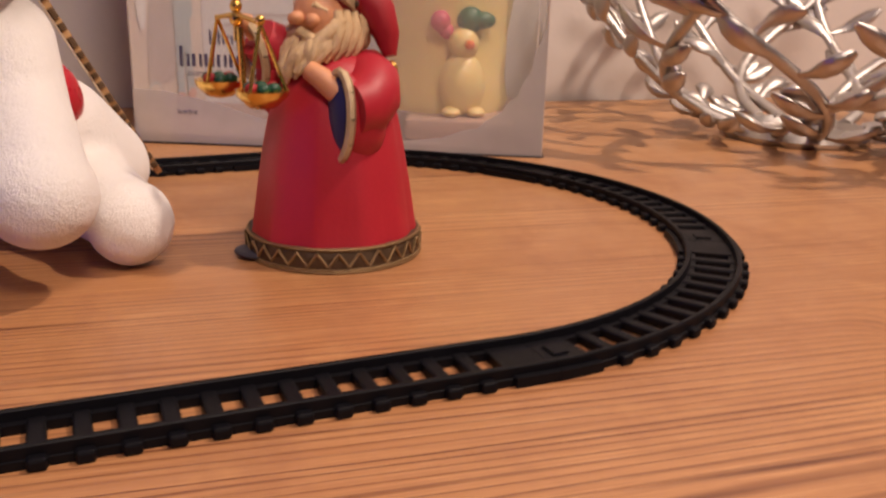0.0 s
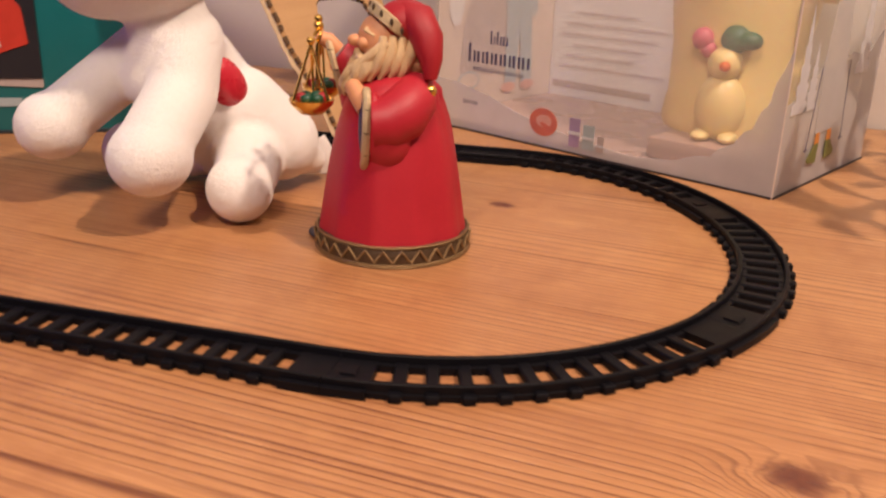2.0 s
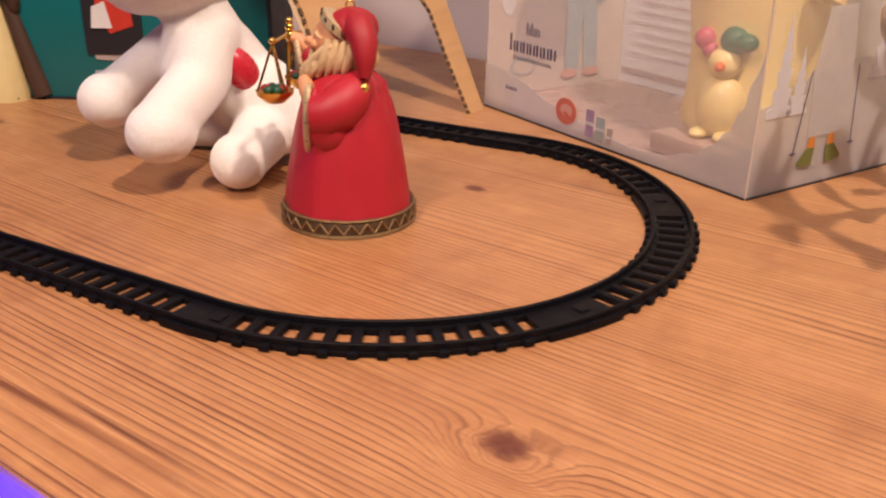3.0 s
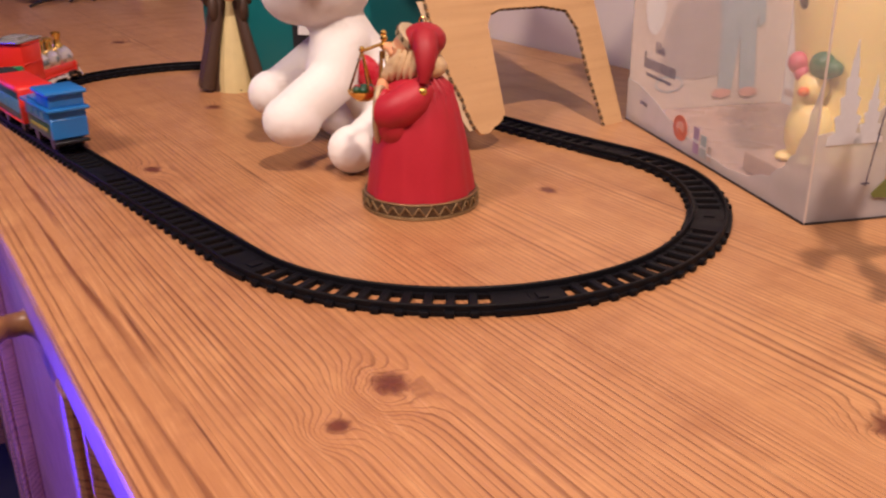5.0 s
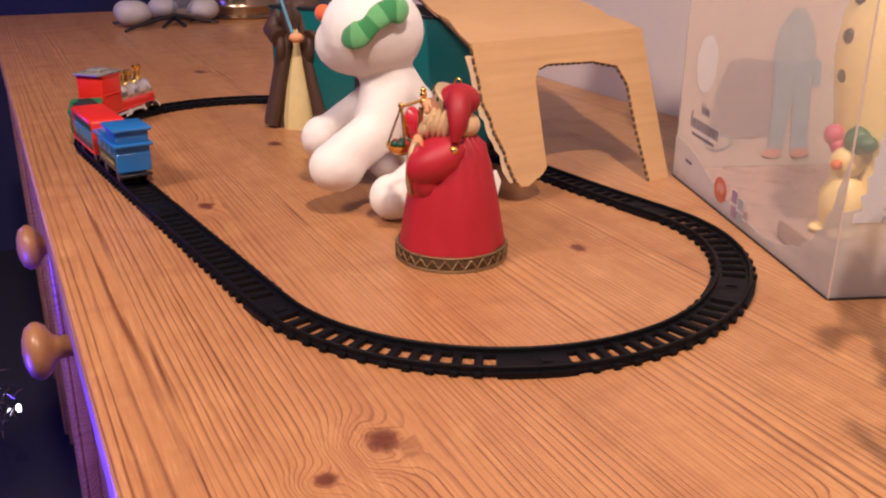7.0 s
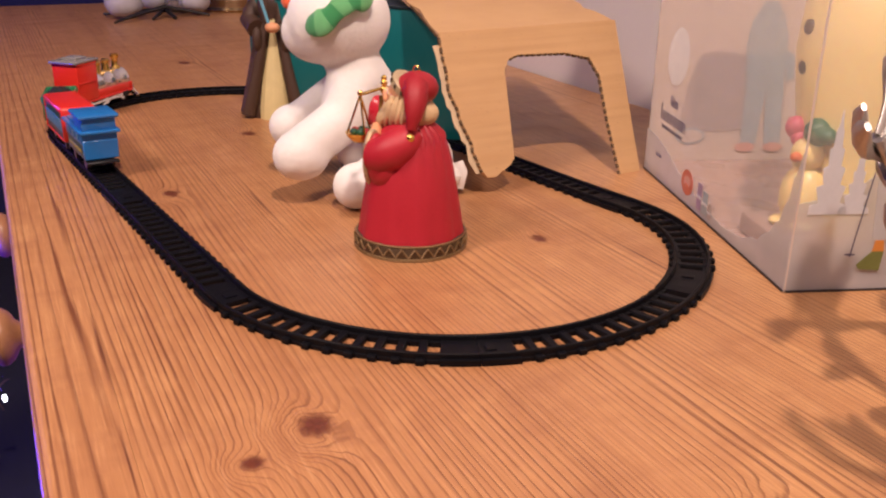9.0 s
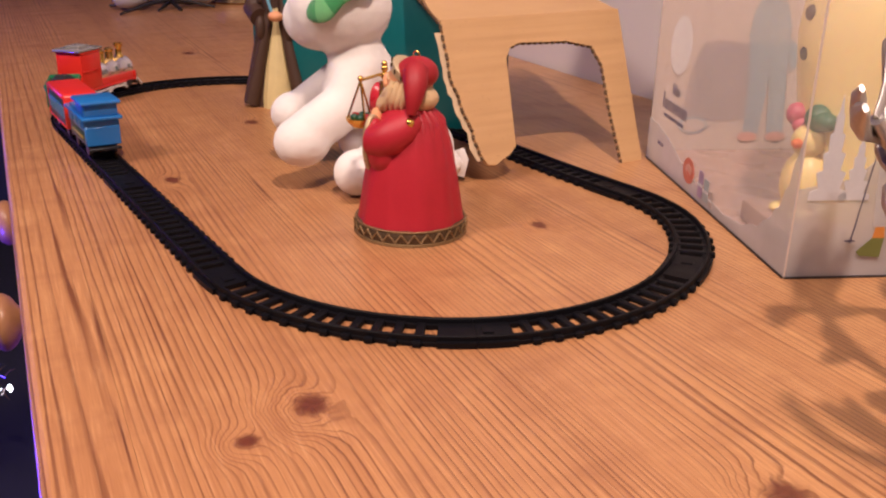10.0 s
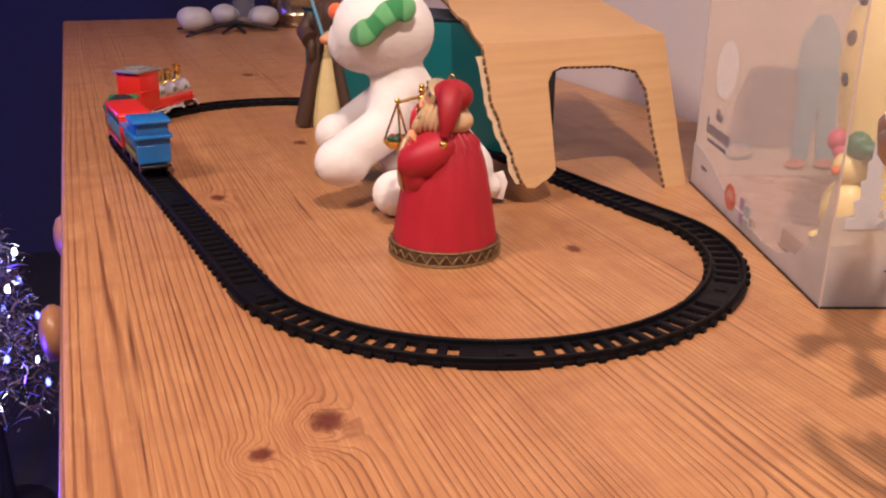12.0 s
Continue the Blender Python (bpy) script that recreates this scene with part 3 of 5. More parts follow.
def locomotive(s):
    car = empty("toy_locomotive", at_track(s, 0.030), "red and silver toy steam locomotive with gold funnels", "toy train", "cars of the toy train")
    underframe(car, 0.082)
    bm = span(-0.042, 0.043, -0.0125, 0.0125, 0.0150, 0.0240, 0.0015, 2)
    merge(bm, span(-0.042, 0.044, -0.0138, 0.0138, 0.0150, 0.0172, 0.0006, 1))
    merge(bm, span(0.040, 0.046, -0.0130, 0.0130, 0.0165, 0.0240, 0.0012, 2))
    part("footplate", bm, "red", car)
    boiler = bmesh.new()
    prof = [(0, 0), (0.0105, 0), (0.0112, 0.001), (0.0112, 0.010), (0.0116, 0.0105), (0.0116, 0.012), (0.0112, 0.0125), (0.0112, 0.028), (0.0116, 0.0285),
            (0.0116, 0.030), (0.0112, 0.0305), (0.0112, 0.046), (0.0118, 0.047), (0.0118, 0.052), (0.0095, 0.054), (0, 0.0545)]
    merge(boiler, lathe(prof, 26), pose(-0.010, 0, 0.0275, 0, 90, 0))
    part("boiler", boiler, "chrome", car, "silver plated boiler")
    part("smokebox_door", lathe([(0, 0), (0.0082, 0), (0.0082, 0.0012), (0.004, 0.0025), (0, 0.003)], 20), "black", car).matrix_basis = pose(0.0443, 0, 0.0275, 0, 90, 0)
    funnel = [(0, 0), (0.0050, 0), (0.0046, 0.002), (0.0032, 0.004), (0.0032, 0.010), (0.0046, 0.012), (0.0046, 0.0145), (0.0036, 0.0150), (0.0036, 0.013), (0, 0.013)]
    part("funnel", lathe(funnel, 20), "gold", car, "tall gold funnel").matrix_basis = pose(0.037, 0, 0.0375)
    dome = [(0, 0), (0.0048, 0), (0.0040, 0.002), (0.0038, 0.008), (0.0046, 0.009), (0.0046, 0.0105), (0.003, 0.012), (0, 0.0125)]
    for x in (0.021, 0.006):
        part("steam_dome", lathe(dome, 20), "gold", car, "gold steam dome").matrix_basis = pose(x, 0, 0.0378)
    cab = span(-0.042, -0.012, -0.0138, 0.0138, 0.0172, 0.0540, 0.0010, 2)
    for y in (-1, 1):
        merge(cab, span(-0.041, -0.013, y * 0.0142 - 0.0006, y * 0.0142 + 0.0006, 0.0345, 0.0362, 0.0003, 1))
        merge(cab, span(-0.041, -0.013, y * 0.0142 - 0.0006, y * 0.0142 + 0.0006, 0.0520, 0.0540, 0.0003, 1))
    part("cab", cab, "red", car)
    part("cab_roof", merge(span(-0.045, -0.009, -0.0155, 0.0155, 0.0541, 0.0565, 0.0010, 2), span(-0.036, -0.018, -0.0085, 0.0085, 0.0560, 0.0592, 0.0026, 3)), "roof", car, "grey cab roof")
    cow = bmesh.new()
    for k in range(-4, 5):
        y = k * 0.0030
        merge(cow, tube([(0.046, y * 0.8, 0.0185), (0.0585 - abs(k) * 0.0014, y * 1.1, 0.0088)], 0.0012, 6))
    merge(cow, span(0.0455, 0.0480, -0.0125, 0.0125, 0.0165, 0.0200, 0.0005, 1))
    merge(cow, tube([(0.052, -0.0135, 0.0085), (0.059, 0, 0.0085), (0.052, 0.0135, 0.0085)], 0.0012, 6))
    part("cowcatcher", cow, "chrome", car, "silver cowcatcher")
    for y in (-0.0125, 0.0125):
        rod = tube([(-0.026, y, 0.0120), (0.002, y, 0.0132), (0.026, y, 0.0120)], 0.0011, 6)
        merge(rod, tube([(-0.006, y, 0.0090), (0.014, y, 0.0150), (0.032, y, 0.0142)], 0.0010, 6))
        for x in (-0.026, 0.0, 0.026):
            merge(rod, lathe([(0, 0), (0.0030, 0), (0.0030, 0.001), (0, 0.001)], 14), pose(x, y, 0.0122, 90 if y < 0 else -90, 0, 0))
        part("side_rod", rod, "white", car, "white coupling rod")
        bm = span(0.026, 0.036, y - 0.002, y + 0.002, 0.0115, 0.0165, 0.0008, 1)
        part("cylinder_block", bm, "black", car)


def tender(s):
    car = empty("toy_coal_tender", at_track(s, 0.016), "green toy coal tender with a black coal load", "toy train", "cars of the toy train")
    underframe(car, 0.044)
    bm = span(-0.024, 0.024, -0.0132, 0.0132, 0.0150, 0.0340, 0.0016, 2)
    for x0, x1 in ((-0.025, -0.019), (0.019, 0.025)):
        merge(bm, span(x0, x1, -0.0138, 0.0138, 0.0300, 0.0372, 0.0016, 2))
    for y in (-0.0128, 0.0128):
        merge(bm, span(-0.024, 0.024, y - 0.0016, y + 0.0016, 0.0325, 0.0358, 0.0008, 1))
    part("body", bm, "green", car)
    heap = ball((0, 0, 0.0340), 0.0195, 0.0108, 0.0062, 28, 16)
    for v in heap.verts:
        v.co += Vector((0, 0, 1)) * 0.0012 * noise.noise(v.co * 420)
    part("coal_load", heap, "coal", car, "black moulded coal load")
    for side in (-1, 1):
        panel = sheet([(-0.0205, 0.0175), (0.0205, 0.0175), (0.0205, 0.0250), (0.012, 0.0285), (0, 0.0300), (-0.012, 0.0285), (-0.0205, 0.0250)], 0.0005)
        bmesh.ops.translate(panel, vec=(0, side * 0.0135 - 0.00025, 0), verts=panel.verts)
        p = part("side_panel", panel, "darkgreen", car, "dark lettered side panel", smooth=False)
        word = text_bm("COAL", 0.0112)
        bmesh.ops.transform(word, matrix=pose(0, side * 0.01385, 0.0228, 90, 0, 0 if side < 0 else 180), verts=word.verts)
        part("lettering", word, "white", p, "white raised lettering", smooth=False)


def coach(s):
    car = empty("toy_coach", at_track(s, 0.024), "toy passenger coach with red roof and blue windows", "toy train", "cars of the toy train")
    underframe(car, 0.062)
    part("body", span(-0.0345, 0.0345, -0.0128, 0.0128, 0.0150, 0.0372, 0.0008, 2), "darkgreen", car, "dark green coach sides")
    roof = span(-0.0360, 0.0360, -0.0145, 0.0145, 0.0370, 0.0425, 0.0030, 3)
    merge(roof, span(-0.0362, -0.0330, -0.0138, 0.0138, 0.0140, 0.0400, 0.0012, 2))
    merge(roof, span(0.0330, 0.0362, -0.0138, 0.0138, 0.0140, 0.0400, 0.0012, 2))
    part("roof", roof, "red", car, "red roof and end walls")
    for side in (-1, 1):
        part("sill", span(-0.0335, 0.0335, side * 0.0133 - 0.0006, side * 0.0133 + 0.0006, 0.0145, 0.0160, 0.0003, 1), "red", car)
        for k in range(6):
            x = -0.0275 + 0.011 * k
            part("window", span(x - 0.0048, x + 0.0048, side * 0.0131 - 0.0005, side * 0.0131 + 0.0005, 0.0215, 0.0320, 0.0003, 1), "window", car)


def caboose(s):
    car = empty("toy_caboose", at_track(s, 0.020), "blue toy brake van with a raised lookout roof", "toy train", "cars of the toy train")
    underframe(car, 0.054)
    part("body", span(-0.0275, 0.0275, -0.0126, 0.0126, 0.0150, 0.0265, 0.0008, 2), "darkgreen", car, "dark green lower body")
    upper = span(-0.0285, 0.0285, -0.0132, 0.0132, 0.0262, 0.0350, 0.0008, 2)
    merge(upper, span(-0.0295, -0.0262, -0.0130, 0.0130, 0.0150, 0.0300, 0.0008, 1))
    part("upper_body", upper, "blue", car)
    roof = span(-0.0330, 0.0330, -0.0152, 0.0152, 0.0350, 0.0378, 0.0012, 2)
    merge(roof, span(-0.0270, 0.0270, -0.0120, 0.0120, 0.0375, 0.0398, 0.0012, 2))
    part("roof", roof, "blue", car)
    cup = span(-0.0300, -0.0020, -0.0126, 0.0126, 0.0375, 0.0470, 0.0010, 2)
    merge(cup, span(-0.0335, 0.0015, -0.0150, 0.0150, 0.0468, 0.0500, 0.0016, 2))
    part("lookout", cup, "blue", car)
    for side in (-1, 1):
        part("name_strip", span(-0.020, 0.020, side * 0.0129 - 0.0004, side * 0.0129 + 0.0004, 0.0195, 0.0222, 0.0002, 1), "yellow", car, "yellow painted strip")
        for x in (-0.018, -0.004, 0.010):
            part("window", span(x, x + 0.008, side * 0.0134 - 0.0004, side * 0.0134 + 0.0004, 0.0285, 0.0335, 0.0002, 1), "window", car)
    for x in (-0.0305, 0.0300):
        bm = span(x - 0.0025, x + 0.0025, -0.0120, 0.0120, 0.0120, 0.0140, 0.0004, 1)
        part("end_platform", bm, "black", car)


# ---- figures and toys ----
def saint():
    """A bearded gift-bringer figurine, one mesh."""
    mats = ["robe", "trim", "footshade", "hat", "skin", "beard", "navy", "gold", "leaf", "hem", "braid"]
    bm = bmesh.new()

    def fold(a, z, r):
        k = max(0.0, min(1.0, (0.078 - z) / 0.06))
        g = math.exp(-((z - 0.062) / 0.012) ** 2) * max(0.0, -math.cos(a)) ** 0.5
        return r * (1 + 0.035 * g * math.sin(17 * a) + k * (0.012 * math.sin(5 * a + 1.2) + 0.018 * math.sin(11 * a + 0.4 + 9 * z) + 0.008 * math.sin(23 * a)))

    robe = [(0.0345, 0.0085), (0.0338, 0.0110), (0.0322, 0.020), (0.0300, 0.032), (0.0278, 0.043), (0.0255, 0.053), (0.0235, 0.060), (0.0212, 0.067), (0.0178, 0.0735), (0.012, 0.078), (0, 0.080)]
    merge(bm, lathe(robe, 56, fold), None, 0)
    merge(bm, lathe([(0.0362, 0.0012), (0.0368, 0.0025), (0.0358, 0.0080), (0.0350, 0.0095), (0.030, 0.0095)], 56), None, 9)
    merge(bm, lathe([(0.0362, 0), (0.0375, 0.0004), (0.0372, 0.0018), (0.0362, 0.0022)], 56), None, 1)
    merge(bm, tube([(0.0358 * math.cos(t), 0.0358 * math.sin(t), 0.0092) for t in [2 * math.pi * i / 56 for i in range(57)]], 0.0007, 6), None, 1)
    # zigzag relief on the hem
    for k in range(56):
        a = 2 * math.pi * k / 56
        b = a + 2 * math.pi / 56
        lo, hi = (0.0026, 0.0080) if k % 2 else (0.0080, 0.0026)
        merge(bm, tube([(0.0370 * math.cos(a), 0.0370 * math.sin(a), lo), (0.0365 * math.cos(b), 0.0365 * math.sin(b), hi)], 0.0006, 5), None, 1)
    # local frame: x is the way that he faces
    # shadow beside the foot, modelled as a flat navy blob
    merge(bm, ball((0.0315, -0.012, 0.0020), 0.0085, 0.0105, 0.0020), None, 2)
    # near arm: wide sleeve bent up to the beard, open at the front
    merge(bm, tube([(-0.009, 0.009, 0.0735), (-0.006, 0.016, 0.0690), (-0.001, 0.0205, 0.0640), (0.005, 0.0220, 0.0605), (0.0115, 0.0215, 0.0600)],
                   [0.0080, 0.0105, 0.0116, 0.0116, 0.0106], 20), None, 0)
    merge(bm, ball((0.0050, 0.0210, 0.0530), 0.0105, 0.0094, 0.0132, 20, 14), None, 0)
    merge(bm, ball((0.0110, 0.0205, 0.0580), 0.0045, 0.0078, 0.0155, 18, 12), None, 0)
    merge(bm, ball((0.0140, 0.0198, 0.0575), 0.0034, 0.0058, 0.0152, 18, 12), None, 6)
    rim = [(0.0146 - 0.0006 * math.sin(t), 0.0200 + 0.0066 * math.cos(t), 0.0575 + 0.0162 * math.sin(t)) for t in [2 * math.pi * i / 20 for i in range(21)]]
    merge(bm, tube(rim, 0.0019, 7), None, 10)
    for i in range(0, 20, 2):
        merge(bm, ball(rim[i], 0.0017, 0.0021, 0.0008, 7, 5), None, 9)
    merge(bm, tube([(0.0135, 0.0185, 0.066), (0.0170, 0.0135, 0.0710), (0.0190, 0.0085, 0.0740)], [0.0046, 0.0042, 0.0036], 10), None, 4)
    # far arm: raised forwards, holding the scales
    merge(bm, tube([(0.000, -0.008, 0.072), (0.009, -0.013, 0.075), (0.018, -0.016, 0.0805), (0.0225, -0.0165, 0.0840)], [0.0095, 0.0105, 0.0098, 0.0080], 16), None, 0)
    merge(bm, ball((0.0175, -0.0150, 0.0690), 0.0060, 0.0066, 0.0150, 14, 10), None, 0)
    rim = [(0.0250 + 0.003 * math.sin(t), -0.0165 + 0.0068 * math.cos(t), 0.0775 + 0.0120 * math.sin(t)) for t in [2 * math.pi * i / 16 for i in range(17)]]
    merge(bm, tube(rim, 0.0017, 6), None, 10)
    for i in range(0, 16, 2):
        merge(bm, ball(rim[i], 0.0016, 0.0019, 0.0008, 7, 5), None, 9)
    merge(bm, tube([(0.0235, -0.0165, 0.0850), (0.0280, -0.0165, 0.0895), (0.0310, -0.0165, 0.0905)], [0.0034, 0.0036, 0.0030], 9), None, 4)
    # the scales: post, beam, chains, pans
    merge(bm, tube([(0.0320, -0.0165, 0.083), (0.0320, -0.0165, 0.0985)], [0.0013, 0.0010], 8), None, 7)
    for z, r in ((0.0985, 0.0020), (0.0955, 0.0024), (0.091, 0.0028)):
        merge(bm, ball((0.0320, -0.0165, z), r, u=10, v=8), None, 7)
    merge(bm, tube([(0.036, 0.003, 0.0905), (0.0320, -0.0165, 0.0925), (0.030, -0.032, 0.0905)], 0.0010, 6), None, 7)
    merge(bm, ball((0.036, 0.003, 0.0915), 0.0019, u=10, v=8), None, 7)
    for cx, cy in ((0.0360, 0.0030), (0.0300, -0.0315)):
        for k in range(3):
            a = 2 * math.pi * k / 3 + 0.4
            merge(bm, tube([(cx, cy, 0.0905), (cx + 0.0085 * math.cos(a), cy + 0.0085 * math.sin(a), 0.0672)], 0.0007, 5), None, 7)
        merge(bm, lathe([(0, 0.0600), (0.0050, 0.0610), (0.0092, 0.0650), (0.0098, 0.0672), (0.0088, 0.0672), (0.0045, 0.0640), (0, 0.0635)], 20), pose(cx, cy, 0), 7)
        for k in range(6):
            a = 2 * math.pi * k / 6
            merge(bm, ball((cx + 0.0045 * math.cos(a), cy + 0.0045 * math.sin(a), 0.0678), 0.0028, 0.0026, 0.0022, 8, 6), None, 8 if k % 3 else 3)
    merge(bm, tube([(0.033, -0.012, 0.062), (0.0325, -0.014, 0.088)], 0.0012, 6), None, 7)
    # head, beard, hair
    merge(bm, ball((0.0052, 0.0, 0.0920), 0.0110, 0.0104, 0.0120), None, 4)
    merge(bm, ball((0.0172, 0.0004, 0.0918), 0.0034, 0.0026, 0.0026, 12, 8), None, 4)
    merge(bm, ball((0.0138, 0.0050, 0.0912), 0.0030, 0.0030, 0.0026, 10, 8), None, 4)
    merge(bm, ball((0.0138, -0.0050, 0.0912), 0.0030, 0.0030, 0.0026, 10, 8), None, 4)
    for k in range(17):
        a = -1.9 + 3.8 * k / 16
        r = 0.0104
        p0 = Vector((0.003 + r * math.cos(a), r * math.sin(a), 0.0915 if abs(a) > 0.95 else 0.0856))
        p2 = Vector((0.0185 + 0.0040 * math.cos(a), 0.0068 * math.sin(a), 0.0680 + 0.0050 * abs(math.sin(a)) + 0.0012 * (k % 2)))
        p1 = (p0 + p2) / 2 + Vector((0.0036 * math.cos(a), 0.0036 * math.sin(a), 0.0005))
        lock = []
        for q in range(9):
            t = q / 8
            c = p0 * (1 - t) ** 2 + p1 * 2 * t * (1 - t) + p2 * t * t
            lock.append(c + Vector((math.cos(a), math.sin(a), 0)) * 0.0009 * math.sin(9 * t + k) + Vector((-math.sin(a), math.cos(a), 0)) * 0.0010 * math.sin(7 * t + 2 * k))
        merge(bm, tube(lock, [0.0020, 0.0023, 0.0026, 0.0027, 0.0026, 0.0023, 0.0019, 0.0014, 0.0007], 8), None, 5)
    for side in (-1, 1):
        merge(bm, tube([(0.0160, 0, 0.0872), (0.0155, side * 0.0050, 0.0850), (0.0125, side * 0.0090, 0.0825)], [0.0018, 0.0022, 0.0010], 8), None, 5)
        merge(bm, tube([(0.0135, side * 0.0015, 0.0955), (0.0125, side * 0.0055, 0.0965), (0.0095, side * 0.0088, 0.0945)], [0.0012, 0.0016, 0.0008], 7), None, 5)
    merge(bm, ball((-0.0045, -0.0010, 0.0840), 0.0125, 0.0124, 0.0085), None, 5)
    for side in (-1, 1):
        for k in range(4):
            x = 0.006 - 0.004 * k
            merge(bm, tube([(x, side * 0.0098, 0.0945), (x + 0.001, side * 0.0118, 0.0880), (x + 0.0035, side * 0.0112, 0.0815), (x + 0.006, side * 0.0098, 0.0760)], [0.0018, 0.0026, 0.0026, 0.0010], 8), None, 5)
    # hat: band, crown, folded tail with a bell
    tilt = pose(0.0012, 0, 0.0985, 0, -38, 0)
    merge(bm, lathe([(0.0108, -0.0022), (0.0124, -0.0018), (0.0127, 0.0024), (0.0114, 0.0032)], 28), tilt, 10)
    for k in range(14):
        a = 2 * math.pi * k / 14
        merge(bm, ball(tilt @ Vector((0.0127 * math.cos(a), 0.0127 * math.sin(a), 0.0006)), 0.0008, 0.0010, 0.0016, 7, 5), None, 9)
    merge(bm, ball((-0.0042, 0, 0.0990), 0.0130, 0.0130, 0.0100, 24, 16), None, 3)
    merge(bm, tube([(-0.003, 0.002, 0.1035), (-0.0085, 0.0075, 0.1010), (-0.0120, 0.0130, 0.0935), (-0.0132, 0.0165, 0.0855), (-0.0130, 0.0185, 0.0780)],
                   [0.0058, 0.0078, 0.0070, 0.0050, 0.0026], 14), None, 3)
    merge(bm, ball((-0.0127, 0.0195, 0.0735), 0.0028, u=14, v=10), None, 7)
    ring = [(-0.0030 + 0.0022 * math.cos(t), -0.001, 0.1095 + 0.0022 * math.sin(t)) for t in [2 * math.pi * i / 12 for i in range(13)]]
    merge(bm, tube(ring, 0.0005, 6), None, 7)
    # collar pleats
    for k in range(9):
        a = math.pi * 0.62 + math.pi * 0.76 * k / 8
        merge(bm, tube([(0.0120 * math.cos(a), 0.0120 * math.sin(a), 0.0775), (0.0185 * math.cos(a), 0.0185 * math.sin(a), 0.0705), (0.0222 * math.cos(a), 0.0222 * math.sin(a), 0.058)],
                       [0.0016, 0.0026, 0.0010], 8), None, 0)
    for v in bm.verts:
        if v.co.z < 0.05:
            f = 1 - 0.045 * (1 - max(0.0, v.co.z) / 0.05)
            v.co.x, v.co.y = v.co.x * f, v.co.y * f
    thing("gift_bringer_figurine", bm, mats, "painted resin figurine in a red robe holding gold scales", "figurine",
          frame_of((0.1240, 0.1810, 0.0), (-0.52, 0.854, 0)), angle=50)


def capsule(p, q, r0, r1, n=9):
    """A chain of balls from p to q, to be blended into one skin."""
    p, q = Vector(p), Vector(q)
    bm = bmesh.new()
    for i in range(n + 1):
        merge(bm, ball(p.lerp(q, i / n), r0 + (r1 - r0) * i / n))
    return bm


def plush_dog():
    toy = empty("plush_dog", pose(0, 0, 0), "white plush toy dog sitting, red patch and green striped ear", "soft toy")
    bm = bmesh.new()
    merge(bm, ball((0.128, 0.316, 0.123), 0.0375, 0.0365, 0.0335))
    merge(bm, ball((0.118, 0.3280, 0.114), 0.0285, 0.0295, 0.0235))
    merge(bm, capsule((0.133, 0.311, 0.098), (0.145, 0.309, 0.076), 0.0195, 0.0210))
    merge(bm, capsule((0.149, 0.306, 0.066), (0.170, 0.296, 0.029), 0.0235, 0.0270))
    merge(bm, capsule((0.134, 0.306, 0.082), (0.130, 0.312, 0.062), 0.0195, 0.0180))
    merge(bm, capsule((0.136, 0.298, 0.081), (0.122, 0.293, 0.057), 0.0178, 0.0172))
    merge(bm, capsule((0.122, 0.293, 0.057), (0.092, 0.286, 0.041), 0.0172, 0.0168))
    merge(bm, ball((0.0865, 0.2850, 0.0355), 0.0205, 0.0190, 0.0180))
    merge(bm, capsule((0.136, 0.326, 0.073), (0.108, 0.354, 0.043), 0.0155, 0.0152))
    merge(bm, ball((0.1035, 0.3575, 0.0390), 0.0190, 0.0180, 0.0172))
    merge(bm, capsule((0.160, 0.284, 0.022), (0.1230, 0.2610, 0.0165), 0.0165, 0.0140))
    merge(bm, ball((0.1175, 0.2590, 0.0165), 0.0170, 0.0163, 0.0165))
    merge(bm, capsule((0.170, 0.318, 0.020), (0.152, 0.352, 0.0165), 0.0175, 0.0160))
    merge(bm, capsule((0.176, 0.282, 0.018), (0.193, 0.263, 0.014), 0.0140, 0.0085))
    merge(bm, capsule((0.124, 0.2610, 0.0170), (0.160, 0.280, 0.024), 0.0148, 0.0195, 16))
    merge(bm, capsule((0.163, 0.287, 0.044), (0.176, 0.273, 0.026), 0.0225, 0.0215))
    body = part("body", bm, "plush", toy)
    re = body.modifiers.new("blend", "REMESH")
    re.mode, re.voxel_size, re.use_smooth_shade = "VOXEL", 0.0018, True
    sm = body.modifiers.new("soften", "SMOOTH")
    sm.factor, sm.iterations = 0.5, 12
    # patch on the flank
    patch = merge(ball((0.20, 0, 0), 0.80, 1, 1, 22, 14), ball((-0.62, 0.10, 0.05), 0.42, 0.62, 0.80, 18, 12))
    bmesh.ops.transform(patch, matrix=frame_of((0.1420, 0.2848, 0.0645), (0.30, -0.20, -0.52), (-0.70, -0.70, 0.05)) @ Matrix.Diagonal((0.0190, 0.0100, 0.0082, 1)), verts=patch.verts)
    part("patch", patch, "satin", toy, "red satin patch")
    part("nose", ball((0.0985, 0.336, 0.1350), 0.0062, 0.0062, 0.0062), "nose", toy, "orange felt nose")
    # striped ear folded over the side of the head
    m = frame_of((0.1150, 0.2815, 0.1335), (0.78, -0.36, 0.26), (-0.55, -0.76, 0.30))
    K = 6
    for k in range(K):
        pts, rad = [], []
        for q in range(11):
            t = -1 + 2 * (k + q / 10) / K
            pts.append(m @ Vector((t * 0.0240, 0.0045 * math.sin(3.0 * t), -0.0085 * t * t + 0.002)))
            rad.append((0.0072 + 0.0042 * abs(t) ** 1.3 + 0.0006 * math.sin(9 * t)) * max(0.004, 1 - abs(t) ** 5) ** 0.5)
        part("ear_stripe", tube(pts, rad, 28, 0.42, m.to_3x3() @ Vector((0, 0, 1))), "felt" if k % 2 == 0 else "feltlight", toy, angle=60)
